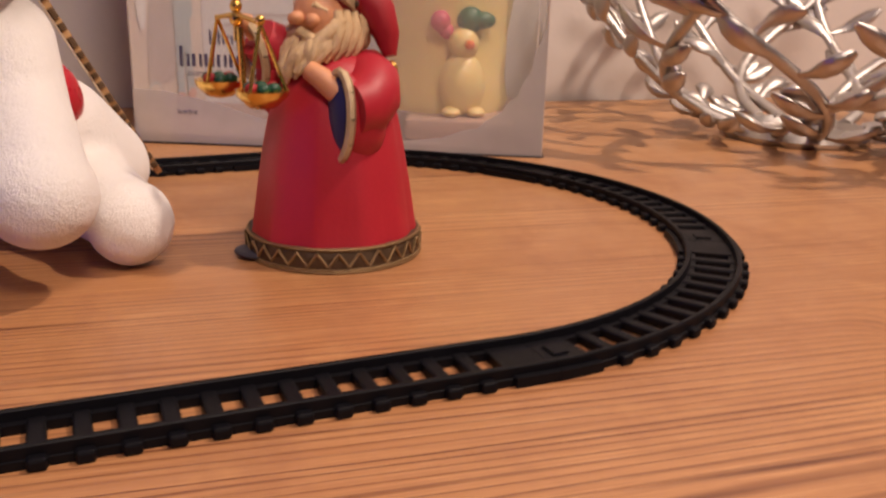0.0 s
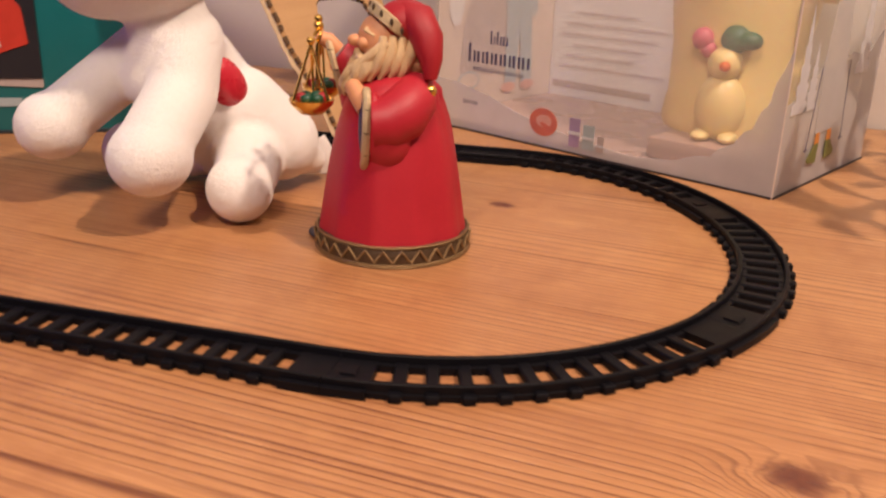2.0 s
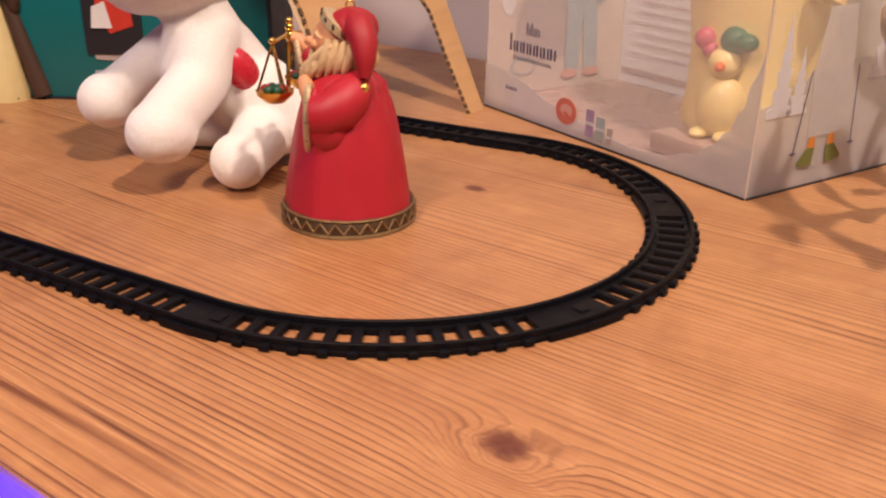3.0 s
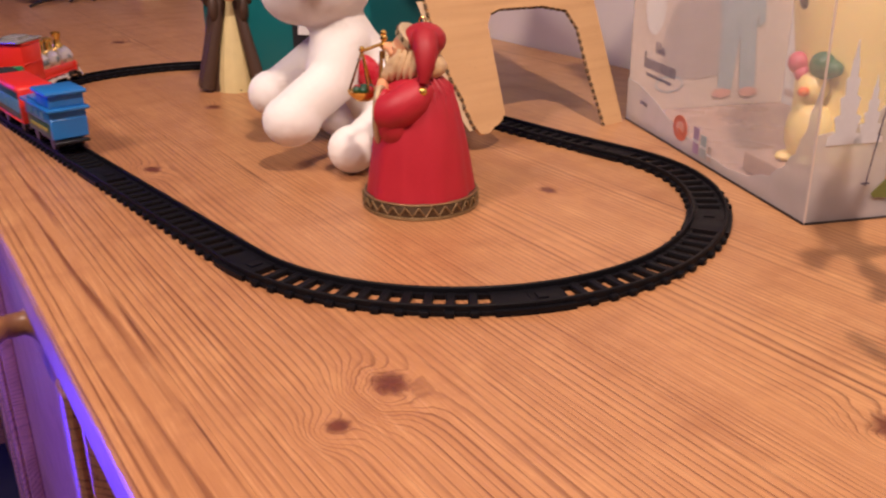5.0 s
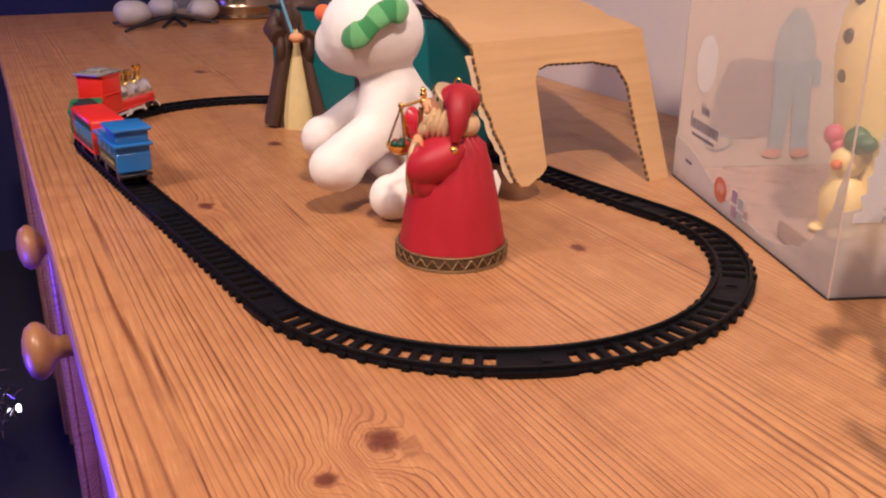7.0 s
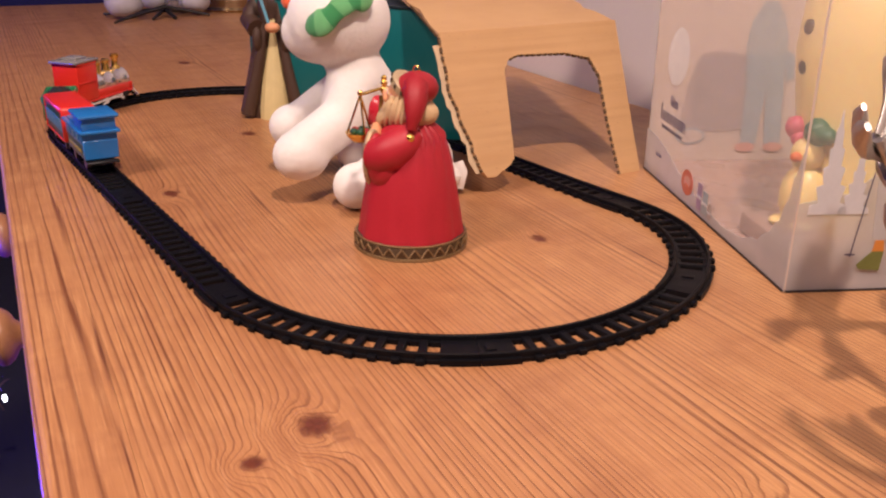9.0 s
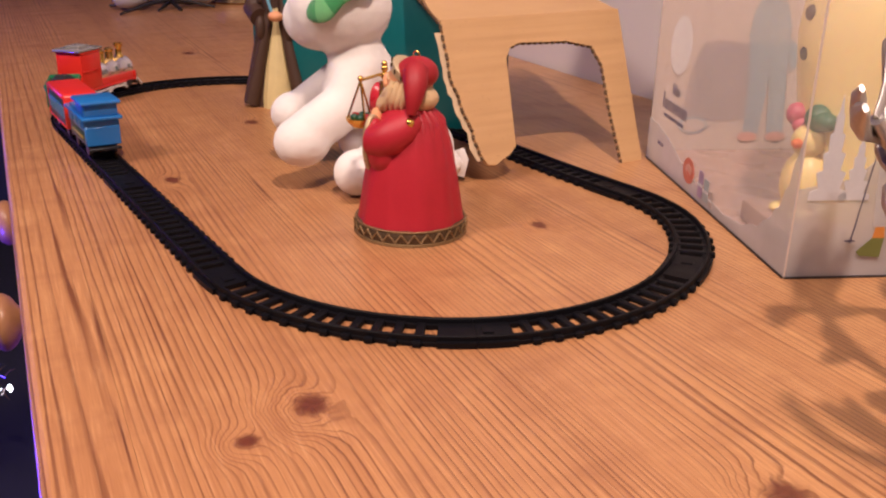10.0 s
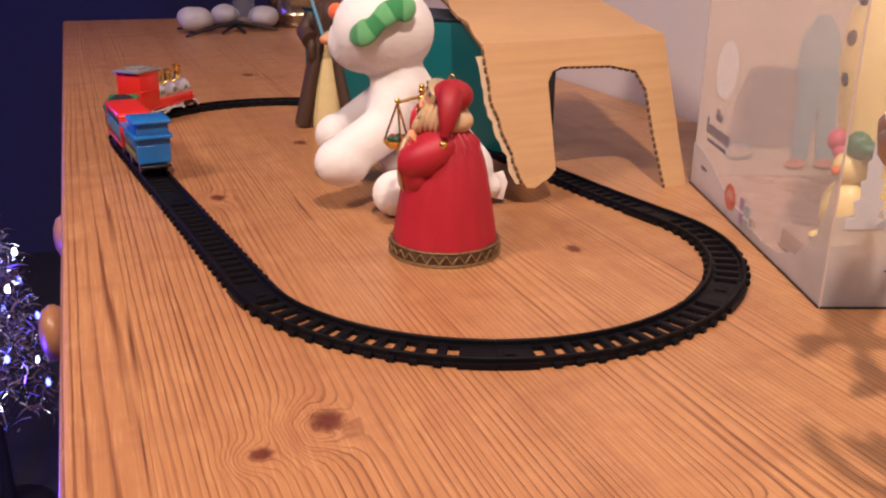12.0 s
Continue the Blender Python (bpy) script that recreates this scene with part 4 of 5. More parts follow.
    tag = sheet([(0, 0), (0.017, -0.002), (0.020, 0.012), (0.016, 0.020), (0.002, 0.015)], 0.0006)
    for v in tag.verts:
        v.co.y += 0.004 * math.sin(v.co.x * 150)
    t = part("sewn_tag", tag, "tag", toy, "white sewn-in tag with faint print")
    t.matrix_basis = frame_of((0.186, 0.266, 0.006), (0.75, -0.55, 0), (0, 0, 1))
    for k in range(3):
        part("print_line", sheet([(0.005, 0.006 + 0.003 * k), (0.015, 0.0055 + 0.003 * k), (0.015, 0.0063 + 0.003 * k), (0.005, 0.0068 + 0.003 * k)], 0.0002), "print_grey", t).matrix_basis = pose(0, 0.0051, 0)


def robed_figure():
    mats = ["bark", "cream", "skin", "stick"]
    bm = bmesh.new()

    def fold(a, z, r):
        return r * (1 + 0.10 * max(0, 1 - z / 0.09) * math.sin(7 * a) + 0.04 * math.sin(11 * a + 20 * z))

    merge(bm, lathe([(0.031, 0.0), (0.0315, 0.002), (0.028, 0.030), (0.022, 0.060), (0.018, 0.085), (0.021, 0.105), (0.019, 0.118), (0.010, 0.126), (0, 0.128)], 42, fold), None, 0)
    front = lathe([(0.0225, 0.0), (0.0220, 0.010), (0.0165, 0.040), (0.0075, 0.078), (0.0055, 0.100), (0, 0.112)], 30, lambda a, z, r: r * (1 + 0.04 * math.sin(11 * a)))
    merge(bm, front, pose(0.0140, 0.000, 0) @ Matrix.Diagonal((1, 0.84, 1, 1)), 1)
    for side in (-1, 1):
        merge(bm, tube([(0.015, side * 0.006, 0.118), (0.019, side * 0.0075, 0.085), (0.0245, side * 0.0160, 0.045), (0.0265, side * 0.0262, 0.003)], [0.004, 0.0052, 0.0062, 0.0080], 12), None, 0)
        merge(bm, tube([(0.008, side * 0.016, 0.085), (0.014, side * 0.022, 0.045), (0.014, side * 0.0300, 0.003)], [0.0050, 0.0062, 0.0085], 12), None, 0)
    for side in (-1, 1):
        merge(bm, tube([(0.000, side * 0.018, 0.112), (0.008, side * 0.025, 0.092), (0.024, side * 0.014, 0.086)], [0.009, 0.0105, 0.0095], 12), None, 0)
        merge(bm, ball((0.024, side * 0.014, 0.076), 0.0065, 0.0055, 0.0125, 12, 8), None, 0)
    merge(bm, ball((0.033, 0.004, 0.089), 0.0055, 0.0075, 0.0050, 12, 8), None, 2)
    merge(bm, ball((0.003, 0, 0.139), 0.0105, 0.0100, 0.0130, 16, 12), None, 2)
    merge(bm, ball((-0.003, 0, 0.141), 0.0120, 0.0125, 0.0145, 16, 12), None, 0)
    merge(bm, tube([(0.033, 0.002, 0.088), (0.036, -0.016, 0.150), (0.038, -0.020, 0.172)], 0.0016, 8), None, 3)
    thing("robed_figurine", bm, mats, "small figurine in brown robe and cream tunic with pale blue stick", "figurine",
          frame_of((0.1590, 0.5780, 0), (-0.54, -0.842, 0)), angle=50)


# ---- packaging ----
def card_tunnel():
    base = empty("cardboard_tunnel", pose(0, 0, 0), "torn corrugated cardboard tunnel with a cut arch over the track", "cardboard tunnel")
    a, b = Vector((0.2000, 0.2370, 0.0)), Vector((0.3640, 0.2590, 0.0))
    up = Vector((0.0, 0.062, 0.112)).normalized()
    m = frame_of(a, b - a, up)
    w = (b - a).length
    h = 0.1285
    rng = random.Random(4)
    jag = lambda p, q, n, s: [(p[0] + (q[0] - p[0]) * i / n + (rng.uniform(-s, s) if 0 < i else 0), p[1] + (q[1] - p[1]) * i / n + (rng.uniform(-s, s) if 0 < i else 0)) for i in range(n)]
    left = jag((0.014, 0.021), (0.004, 0.085), 12, 0.0010) + jag((0.004, 0.085), (0.008, h), 6, 0.0012)
    outline = left + [(0.008, h), (w + 0.019, h), (w + 0.011, 0.075), (w, 0.0), (w - 0.0215, 0.0), (w - 0.0190, 0.045), (w - 0.0145, 0.082), (w - 0.0205, 0.0985), (w - 0.045, 0.1045),
                      (0.074, 0.1065), (0.064, 0.1035), (0.0575, 0.095), (0.0515, 0.062), (0.0455, 0.030)] + jag((0.0450, 0.0270), (0.0370, 0.0215), 3, 0.0012) + jag((0.037, 0.0215), (0.020, 0.0145), 5, 0.0012) + [(0.0165, 0.0165)]
    bm = sheet(outline, 0.0030)
    bmesh.ops.transform(bm, matrix=m, verts=bm.verts)
    front = part("front_panel", bm, "card", base, smooth=False)
    # the darker fluted core along the torn edge and the arch
    def core(points, y, label):
        c = bmesh.new()
        for (x0, z0), (x1, z1) in zip(points, points[1:]):
            n = max(1, round(math.hypot(x1 - x0, z1 - z0) / 0.0060))
            for i in range(n):
                t0, t1 = i / n, (i + 0.58) / n
                merge(c, tube([(x0 + (x1 - x0) * t0, y, z0 + (z1 - z0) * t0), (x0 + (x1 - x0) * t1, y, z0 + (z1 - z0) * t1)], 0.0015, 6))
        bmesh.ops.transform(c, matrix=m, verts=c.verts)
        part("flute_edge", c, "flute", front, label, smooth=False)
    core(left + [(0.008, h)], 0.0015, "dark corrugated edge")
    core([(w - 0.0215, 0.0), (w - 0.0190, 0.045), (w - 0.0145, 0.082), (w - 0.0205, 0.0985), (w - 0.045, 0.1045), (0.074, 0.1065), (0.064, 0.1035)], 0.0015, "dark corrugated arch edge")
    # peeled liner strip hanging inside the torn edge
    strip_line = [(x - 0.0035 - rng.uniform(0, 0.003), z) for x, z in left]
    lin = sheet(left + list(reversed(strip_line)), 0.0006)
    bmesh.ops.transform(lin, matrix=m @ pose(0.0, 0.0032, 0.0), verts=lin.verts)
    part("torn_liner", lin, "liner", front, "pale torn paper liner", smooth=False)
    # roof: from the fold back and slightly up
    p0, p1 = m @ Vector((0.008, 0.0015, h)), m @ Vector((w + 0.019, 0.0015, h))
    q0, q1 = Vector((0.262, 0.560, 0.130)), Vector((0.448, 0.560, 0.122))
    roof = bmesh.new()
    n = 10
    top, bot = [], []
    for i in range(n + 1):
        t = i / n
        l, r = p0.lerp(q0, t), p1.lerp(q1, t)
        l.z += 0.004 * math.sin(3 * t)
        if 0 < i < n:
            l.x += rng.uniform(-0.003, 0.003)
        if i == 3:
            r.x -= 0.005
        for rows, dz in ((top, 0.0), (bot, -0.003)):
            rows.append([roof.verts.new(l.lerp(r, k / 6) + Vector((0, 0, dz))) for k in range(7)])
    for i in range(n):
        for k in range(6):
            roof.faces.new((top[i][k], top[i][k + 1], top[i + 1][k + 1], top[i + 1][k]))
            roof.faces.new((bot[i][k], bot[i + 1][k], bot[i + 1][k + 1], bot[i][k + 1]))
        for k in (0, 6):
            roof.faces.new((top[i][k], top[i + 1][k], bot[i + 1][k], bot[i][k]))
    for i in (0, n):
        for k in range(6):
            roof.faces.new((top[i][k], top[i][k + 1], bot[i][k + 1], bot[i][k]))
    rp = part("roof_panel", roof, "card", base, smooth=False)
    c = bmesh.new()
    for i in range(n):
        l0, l1 = p0.lerp(q0, i / n), p0.lerp(q0, (i + 1) / n)
        l0.z += 0.004 * math.sin(3 * i / n)
        l1.z += 0.004 * math.sin(3 * (i + 1) / n)
        for j in range(6):
            s0, s1 = l0.lerp(l1, j / 6), l0.lerp(l1, (j + 0.5) / 6)
            off = Vector((-0.0015, 0, -0.0015))
            merge(c, tube([s0 + off, s1 + off], 0.0010, 5))
    part("flute_edge", c, "flute", rp, "dark corrugated edge", smooth=False)


def teal_box():
    x = Vector((-0.100, 0.144, 0)).normalized()
    m = frame_of((0.2690, 0.3910, 0.0), x)
    base = empty("teal_box", m, "dark teal cardboard carton standing behind the soft toy", "carton")
    part("body", span(0, 0.24, -0.080, 0.0, 0.0, 0.116, 0.0012, 2), "teal", base)
    for z in (0.0, 0.1138):
        part("edge_strip", span(-0.0012, 0.2412, -0.0812, 0.0012, z, z + 0.0025, 0.0004, 1), "tealside", base)
    part("edge_strip", span(-0.0015, 0.002, -0.0815, 0.0015, 0.0025, 0.1138, 0.0005, 1), "tealside", base)
    sign = part("picture_panel", span(0.098, 0.142, 0.0004, 0.0018, 0.036, 0.104), "print_dark", base, "black picture panel", smooth=False)
    part("picture_patch", sheet([(0.104, 0.058), (0.122, 0.052), (0.132, 0.066), (0.130, 0.090), (0.116, 0.094), (0.106, 0.080)], 0.0006), "print_red", sign, "red shape").matrix_basis = pose(0, 0.0019, 0)
    part("picture_patch", sheet([(0.120, 0.056), (0.136, 0.056), (0.134, 0.072), (0.124, 0.076)], 0.0006), "white", sign, "white shape").matrix_basis = pose(0, 0.0026, 0)
    part("caption_strip", sheet([(0.098, 0.030), (0.136, 0.032), (0.137, 0.037), (0.098, 0.036)], 0.0006), "print_grey", base, "pale caption strip").matrix_basis = pose(0, 0.0004, 0)
    for k, (u0, u1) in enumerate(((0.112, 0.138), (0.094, 0.108))):
        part("printed_word", sheet([(u0, 0.018), (u1, 0.018), (u1, 0.0235), (u0, 0.0235)], 0.0004), "print_blue", base, "pale printed bar").matrix_basis = pose(0, 0.0004, 0)


def gift_box():
    d1 = Vector((0.089, 0.240, 0)).normalized()
    m = frame_of((0.2830, 0.0230, 0.0), d1)          # x along the long face, -y outwards into the box
    L, D, H = 0.256, 0.140, 0.285
    base = empty("window_gift_box", m, "clear-fronted gift box with wintry print on its lower faces", "gift box")
    t = 0.0006
    part("base_tray", span(0.001, L - 0.001, -D + 0.001, -0.001, 0.0, 0.006, 0.0006, 1), "tray", base, "glossy mauve base card")
    lid = part("lid", span(0.0, L, -D, 0.0, H, H + t), "clearer", base, "clear plastic top", smooth=False)
    lid.visible_shadow = False
    back_card = part("back_panel", span(0.001, L - 0.001, -D, -D + t, 0.006, H), "boxcard", base, smooth=False)
    end_card = part("end_panel", span(L - t, L, -D + t, -t, 0.006, H), "insert", base, smooth=False)
    pane = part("front_pane", span(0.0, L, -t, 0.0, 0.0, H), "clear", base, "clear plastic front", smooth=False)
    pane2 = part("side_pane", span(0.0, t, -D, -t, 0.0, H), "clearer", base, "clear plastic side", smooth=False)
    pane.visible_shadow = pane2.visible_shadow = False
    part("corner_fold", tube([(0.0003, -0.0003, 0.0), (0.0003, -0.0003, H)], 0.0007, 6), "insert", base)
    for q in (((0.0, 0.0008, 0.0006), (L, 0.0008, 0.0006)), ((-0.0008, 0.0, 0.0006), (-0.0008, -D, 0.0006))):
        part("bottom_seam", tube(q, 0.0007, 6), "button", base, "dark lower seam")

    def decal(outline, mat, lift, face, parent, label="", name="printed_shape"):
        """A thin printed shape on the front (u along the face) or on the side."""
        bm = sheet(outline, 0.00025)
        mm = pose(0, 0.0003 + lift, 0) if face == "front" else pose(-0.0003 - lift, 0, 0, 0, 0, -90)
        bmesh.ops.transform(bm, matrix=mm, verts=bm.verts)
        return part(name, bm, mat, parent, label, smooth=False)

    def oval(cx, cz, rx, rz, n=24, tilt=0.0):
        return [(cx + rx * math.cos(2 * math.pi * i / n) * math.cos(tilt) - rz * math.sin(2 * math.pi * i / n) * math.sin(tilt),
                 cz + rx * math.cos(2 * math.pi * i / n) * math.sin(tilt) + rz * math.sin(2 * math.pi * i / n) * math.cos(tilt)) for i in range(n)]

    # snow print: a low bank on the long face, higher towards the near corner and the far end
    bank = [(0.0, 0.001)] + [(L, 0.001)] + [(L, 0.034), (0.236, 0.033), (0.205, 0.027), (0.180, 0.019), (0.130, 0.010), (0.090, 0.007), (0.062, 0.010), (0.048, 0.0155), (0.040, 0.0165), (0.034, 0.0225), (0.026, 0.0270), (0.021, 0.0345), (0.0165, 0.0370), (0.013, 0.0470), (0.009, 0.0520), (0.007, 0.0640), (0.004, 0.0700), (0.0, 0.082)]
    decal(bank, "frost", 0.0, "front", pane, "frosted snow bank print", "snow_print")
    decal(oval(0.158, 0.0170, 0.0112, 0.0092), "print_coral", 0.0006, "front", pane, "round coral ornament print")
    decal(oval(0.1575, 0.0178, 0.0062, 0.0042), "print_pale", 0.0010, "front", pane)
    decal(oval(0.1560, 0.0150, 0.0040, 0.0016, 16, 0.4), "print_coral", 0.0014, "front", pane)
    for u0, u1, z1, mat in ((0.129, 0.137, 0.0235, "print_purple"), (0.118, 0.1265, 0.0205, "print_blue"), (0.1105, 0.1155, 0.0150, "print_grey")):
        decal([(u0, 0.005), (u1, 0.005), (u1, z1), (u0, z1)], mat, 0.0006, "front", pane, "small upright parcel print")
        decal([(u0 - 0.0005, z1 * 0.55), (u1 + 0.0005, z1 * 0.55), (u1 + 0.0005, z1 * 0.64), (u0 - 0.0005, z1 * 0.64)], "snow", 0.0010, "front", pane)
    # title: rows of narrow bars of the letters' size
    def bars(u0, u1, z, heights, thick, gap):
        n = len(heights)
        step = (u1 - u0) / n
        for k, h in enumerate(heights):
            u = u1 - step * (k + 0.5)
            w = step * (1 - gap) / 2
            decal([(u + w * 0.35, z), (u + w, z), (u + w, z + h), (u + w * 0.35, z + h)], "print_ink", 0.0014, "front", pane, "", "title_bar")
            decal([(u - w, z), (u - w * 0.45, z), (u - w * 0.45, z + thick * 3), (u - w, z + thick * 3)], "print_ink", 0.0014, "front", pane, "", "title_bar")

    bars(0.190, 0.206, 0.0625, (0.0085, 0.0085, 0.0058), 0.0018, 0.26)
    bars(0.171, 0.225, 0.0490, (0.0122, 0.0076, 0.0078, 0.0076, 0.0078, 0.0076, 0.0076), 0.0025, 0.20)
    bars(0.176, 0.220, 0.0432, (0.0030, 0.0024) * 8, 0.0008, 0.40)
    bars(0.214, 0.228, 0.0195, (0.0030, 0.0024, 0.0030, 0.0024), 0.0008, 0.40)
    # side face: snow field with fir trees and the legs of a skier as plain shapes
    field = [(0.001, 0.001), (D, 0.001), (D, 0.085), (0.115, 0.070), (0.090, 0.074), (0.060, 0.066), (0.044, 0.070), (0.030, 0.058), (0.0, 0.052)]
    decal(field, "frost", 0.0, "side", pane2, "printed snow field", "snow_print")
    for cx, z0, hgt, wid in ((0.017, 0.046, 0.052, 0.011), (0.032, 0.046, 0.034, 0.009), (0.108, 0.060, 0.060, 0.012)):
        tree = [(cx - wid, z0)]
        for k in range(5):
            f = k / 5
            tree += [(cx - wid * (1 - f) * 0.95, z0 + hgt * (f + 0.10)), (cx - wid * (1 - f) * 0.55, z0 + hgt * (f + 0.13))]
        tree += [(cx, z0 + hgt * 1.12)] + [(2 * cx - x, z) for x, z in reversed(tree[1:])] + [(cx + wid, z0)]
        decal(tree, "snow", 0.0005, "side", pane2, "pale fir tree print")
    for cx, s in ((0.048, 1), (0.071, -1)):
        decal([(cx - 0.007 * s, 0.0135), (cx + 0.005 * s, 0.0125), (cx + 0.006 * s, 0.024), (cx - 0.001 * s, 0.024), (cx - 0.009 * s, 0.0160)], "print_olive", 0.0012, "side", pane2, "olive boot shape")
        decal([(cx - 0.001 * s, 0.0240), (cx + 0.006 * s, 0.0240), (cx + 0.005 * s, 0.0305), (cx, 0.0305)], "print_orange", 0.0012, "side", pane2, "orange sock shape")
    decal([(0.046, 0.0305), (0.074, 0.0305), (0.078, 0.075), (0.072, 0.105), (0.048, 0.105), (0.043, 0.072)], "frost", 0.0010, "side", pane2, "pale figure shape")
    for a, b in ((0.034, 0.040), (0.088, 0.083)):
        decal([(a, 0.021), (a + 0.0006, 0.021), (b + 0.0006, 0.070), (b, 0.070)], "print_ink", 0.0014, "side", pane2, "thin pole print")
        decal(oval(a, 0.0225, 0.0032, 0.0006, 12), "print_ink", 0.0015, "side", pane2)
    # inside: the far end is a printed card, the back a pale card with lines of small print
    def end_print(outline, mat, lift, label=""):
        bm = sheet(outline, 0.0003)
        bmesh.ops.transform(bm, matrix=pose(L - t - 0.0005 - lift, 0, 0, 0, 0, -90), verts=bm.verts)
        return part("printed_shape", bm, mat, end_card, label, smooth=False)

    end_print([(0.037, 0.093), (0.050, 0.096), (0.077, 0.092), (0.080, 0.060), (0.083, 0.033), (0.060, 0.030), (0.025, 0.033), (0.028, 0.066)], "print_grey", 0.0, "grey mauve printed block")
    end_print(oval(0.019, 0.091, 0.0085, 0.023), "boxcard", 0.0004, "white printed oval")
    end_print(oval(0.035, 0.027, 0.0125, 0.0070), "print_blue", 0.0002, "pale printed ring")
    end_print(oval(0.035, 0.027, 0.0105, 0.0054), "insert", 0.0005)
    end_print([(0.078, 0.020), (0.091, 0.020), (0.094, 0.066), (0.098, 0.020), (0.112, 0.020), (0.108, 0.072), (0.107, 0.106), (0.102, 0.122), (0.094, 0.134), (0.084, 0.134), (0.075, 0.118), (0.073, 0.100), (0.077, 0.070)],
              "print_blue", 0.0008, "pale blue printed shape")
    end_print([(0.110, 0.070), (0.106, 0.098), (0.114, 0.092), (0.116, 0.074)], "print_blue", 0.0004)
    for v in (0.082, 0.106):
        end_print(oval(v, 0.0175, 0.0085, 0.0038, 16), "print_pale", 0.0012, "coral printed oval")
    end_print([(0.002, 0.150), (0.012, 0.146), (0.016, 0.170), (0.002, 0.172)], "print_grey", 0.0004)
    for k in range(13):
        z = 0.030 + 0.0085 * k + (0.010 if k > 5 else 0)
        u1 = 0.246 - 0.006 * (k % 3)
        line = sheet([(0.150 + 0.009 * (k * 7 % 4), z), (u1, z), (u1, z + 0.0022), (0.150 + 0.009 * (k * 7 % 4), z + 0.0022)], 0.0003)
        bmesh.ops.translate(line, vec=(0, -D + t + 0.0002, 0), verts=line.verts)
        part("print_line", line, "print_faint", back_card, smooth=False)
    strip_bm = sheet([(0.160, 0.0130), (0.252, 0.0130), (0.252, 0.0185), (0.160, 0.0185)], 0.0003)
    bmesh.ops.translate(strip_bm, vec=(0, -D + t + 0.0002, 0), verts=strip_bm.verts)
    part("printed_strip", strip_bm, "print_grey", back_card, "mauve printed strip", smooth=False)
    part("step_tray", span(0.006, 0.0865, -0.130, -0.008, 0.006, 0.020, 0.003, 2), "tray", base)


def candle():
    """The wax snowman and the small wax bird that stand inside the box."""
    c = Vector((0.3720, 0.0580, 0.0200))
    t = frame_of(c, (-0.98, 0.10, 0))
    base = empty("wax_candle", t, "cream wax candle shaped as a buttoned snow figure", "candle")
    wob = lambda a, z, r: r * (1 + 0.02 * math.sin(3 * a + 30 * z))
    part("body", lathe([(0.040, 0.0), (0.0425, 0.006), (0.0400, 0.022), (0.0405, 0.050), (0.0445, 0.080), (0.0470, 0.105), (0.0450, 0.130), (0.0380, 0.150), (0.030, 0.162), (0.0290, 0.170),
                        (0.0340, 0.185), (0.0355, 0.205), (0.029, 0.225), (0.015, 0.237), (0, 0.240)], 40, wob), "wax", base)
    for side in (1,):
        part("arm", tube([(0.002, side * 0.038, 0.142), (0.010, side * 0.050, 0.115), (0.020, side * 0.046, 0.085)], [0.012, 0.013, 0.011], 14), "wax", base)
    for z, r in ((0.095, 0.0455), (0.118, 0.0460), (0.140, 0.042)):
        part("button", ball((r - 0.0022, -0.013, z), 0.0030, 0.0048, 0.0048, 12, 10), "button", base, "black button")
    bird = empty("wax_bird", frame_of((0.3290, 0.0610, 0.0200), (-0.98, 0.12, 0)), "small cream wax bird with green hat", "candle")
    part("body", merge(ball((0, 0, 0.020), 0.0130, 0.0150, 0.0200), ball((0.001, 0, 0.046), 0.0098, 0.0100, 0.0100)), "wax", bird)
    part("beak", ball((0.0105, 0.002, 0.0455), 0.0042, 0.0034, 0.0030, 12, 8), "waxorange", bird, "orange beak")
    hat = ball((0, 0.004, 0.0600), 0.0075, 0.0085, 0.0085)
    merge(hat, ball((0.002, 0.012, 0.0600), 0.0060, 0.0080, 0.0055))
    part("hat", hat, "waxgreen", bird, "green hat")
    part("bobble", merge(ball((0, -0.0150, 0.0590), 0.0060, 0.0065, 0.0068), ball((0, -0.0110, 0.0530), 0.0045, 0.0050, 0.0050)), "waxpink", bird, "pink bobble")
    for y in (-0.008, 0.008):
        part("foot", ball((0.006, y, 0.0032), 0.0090, 0.0062, 0.0034, 12, 8), "wax", bird)


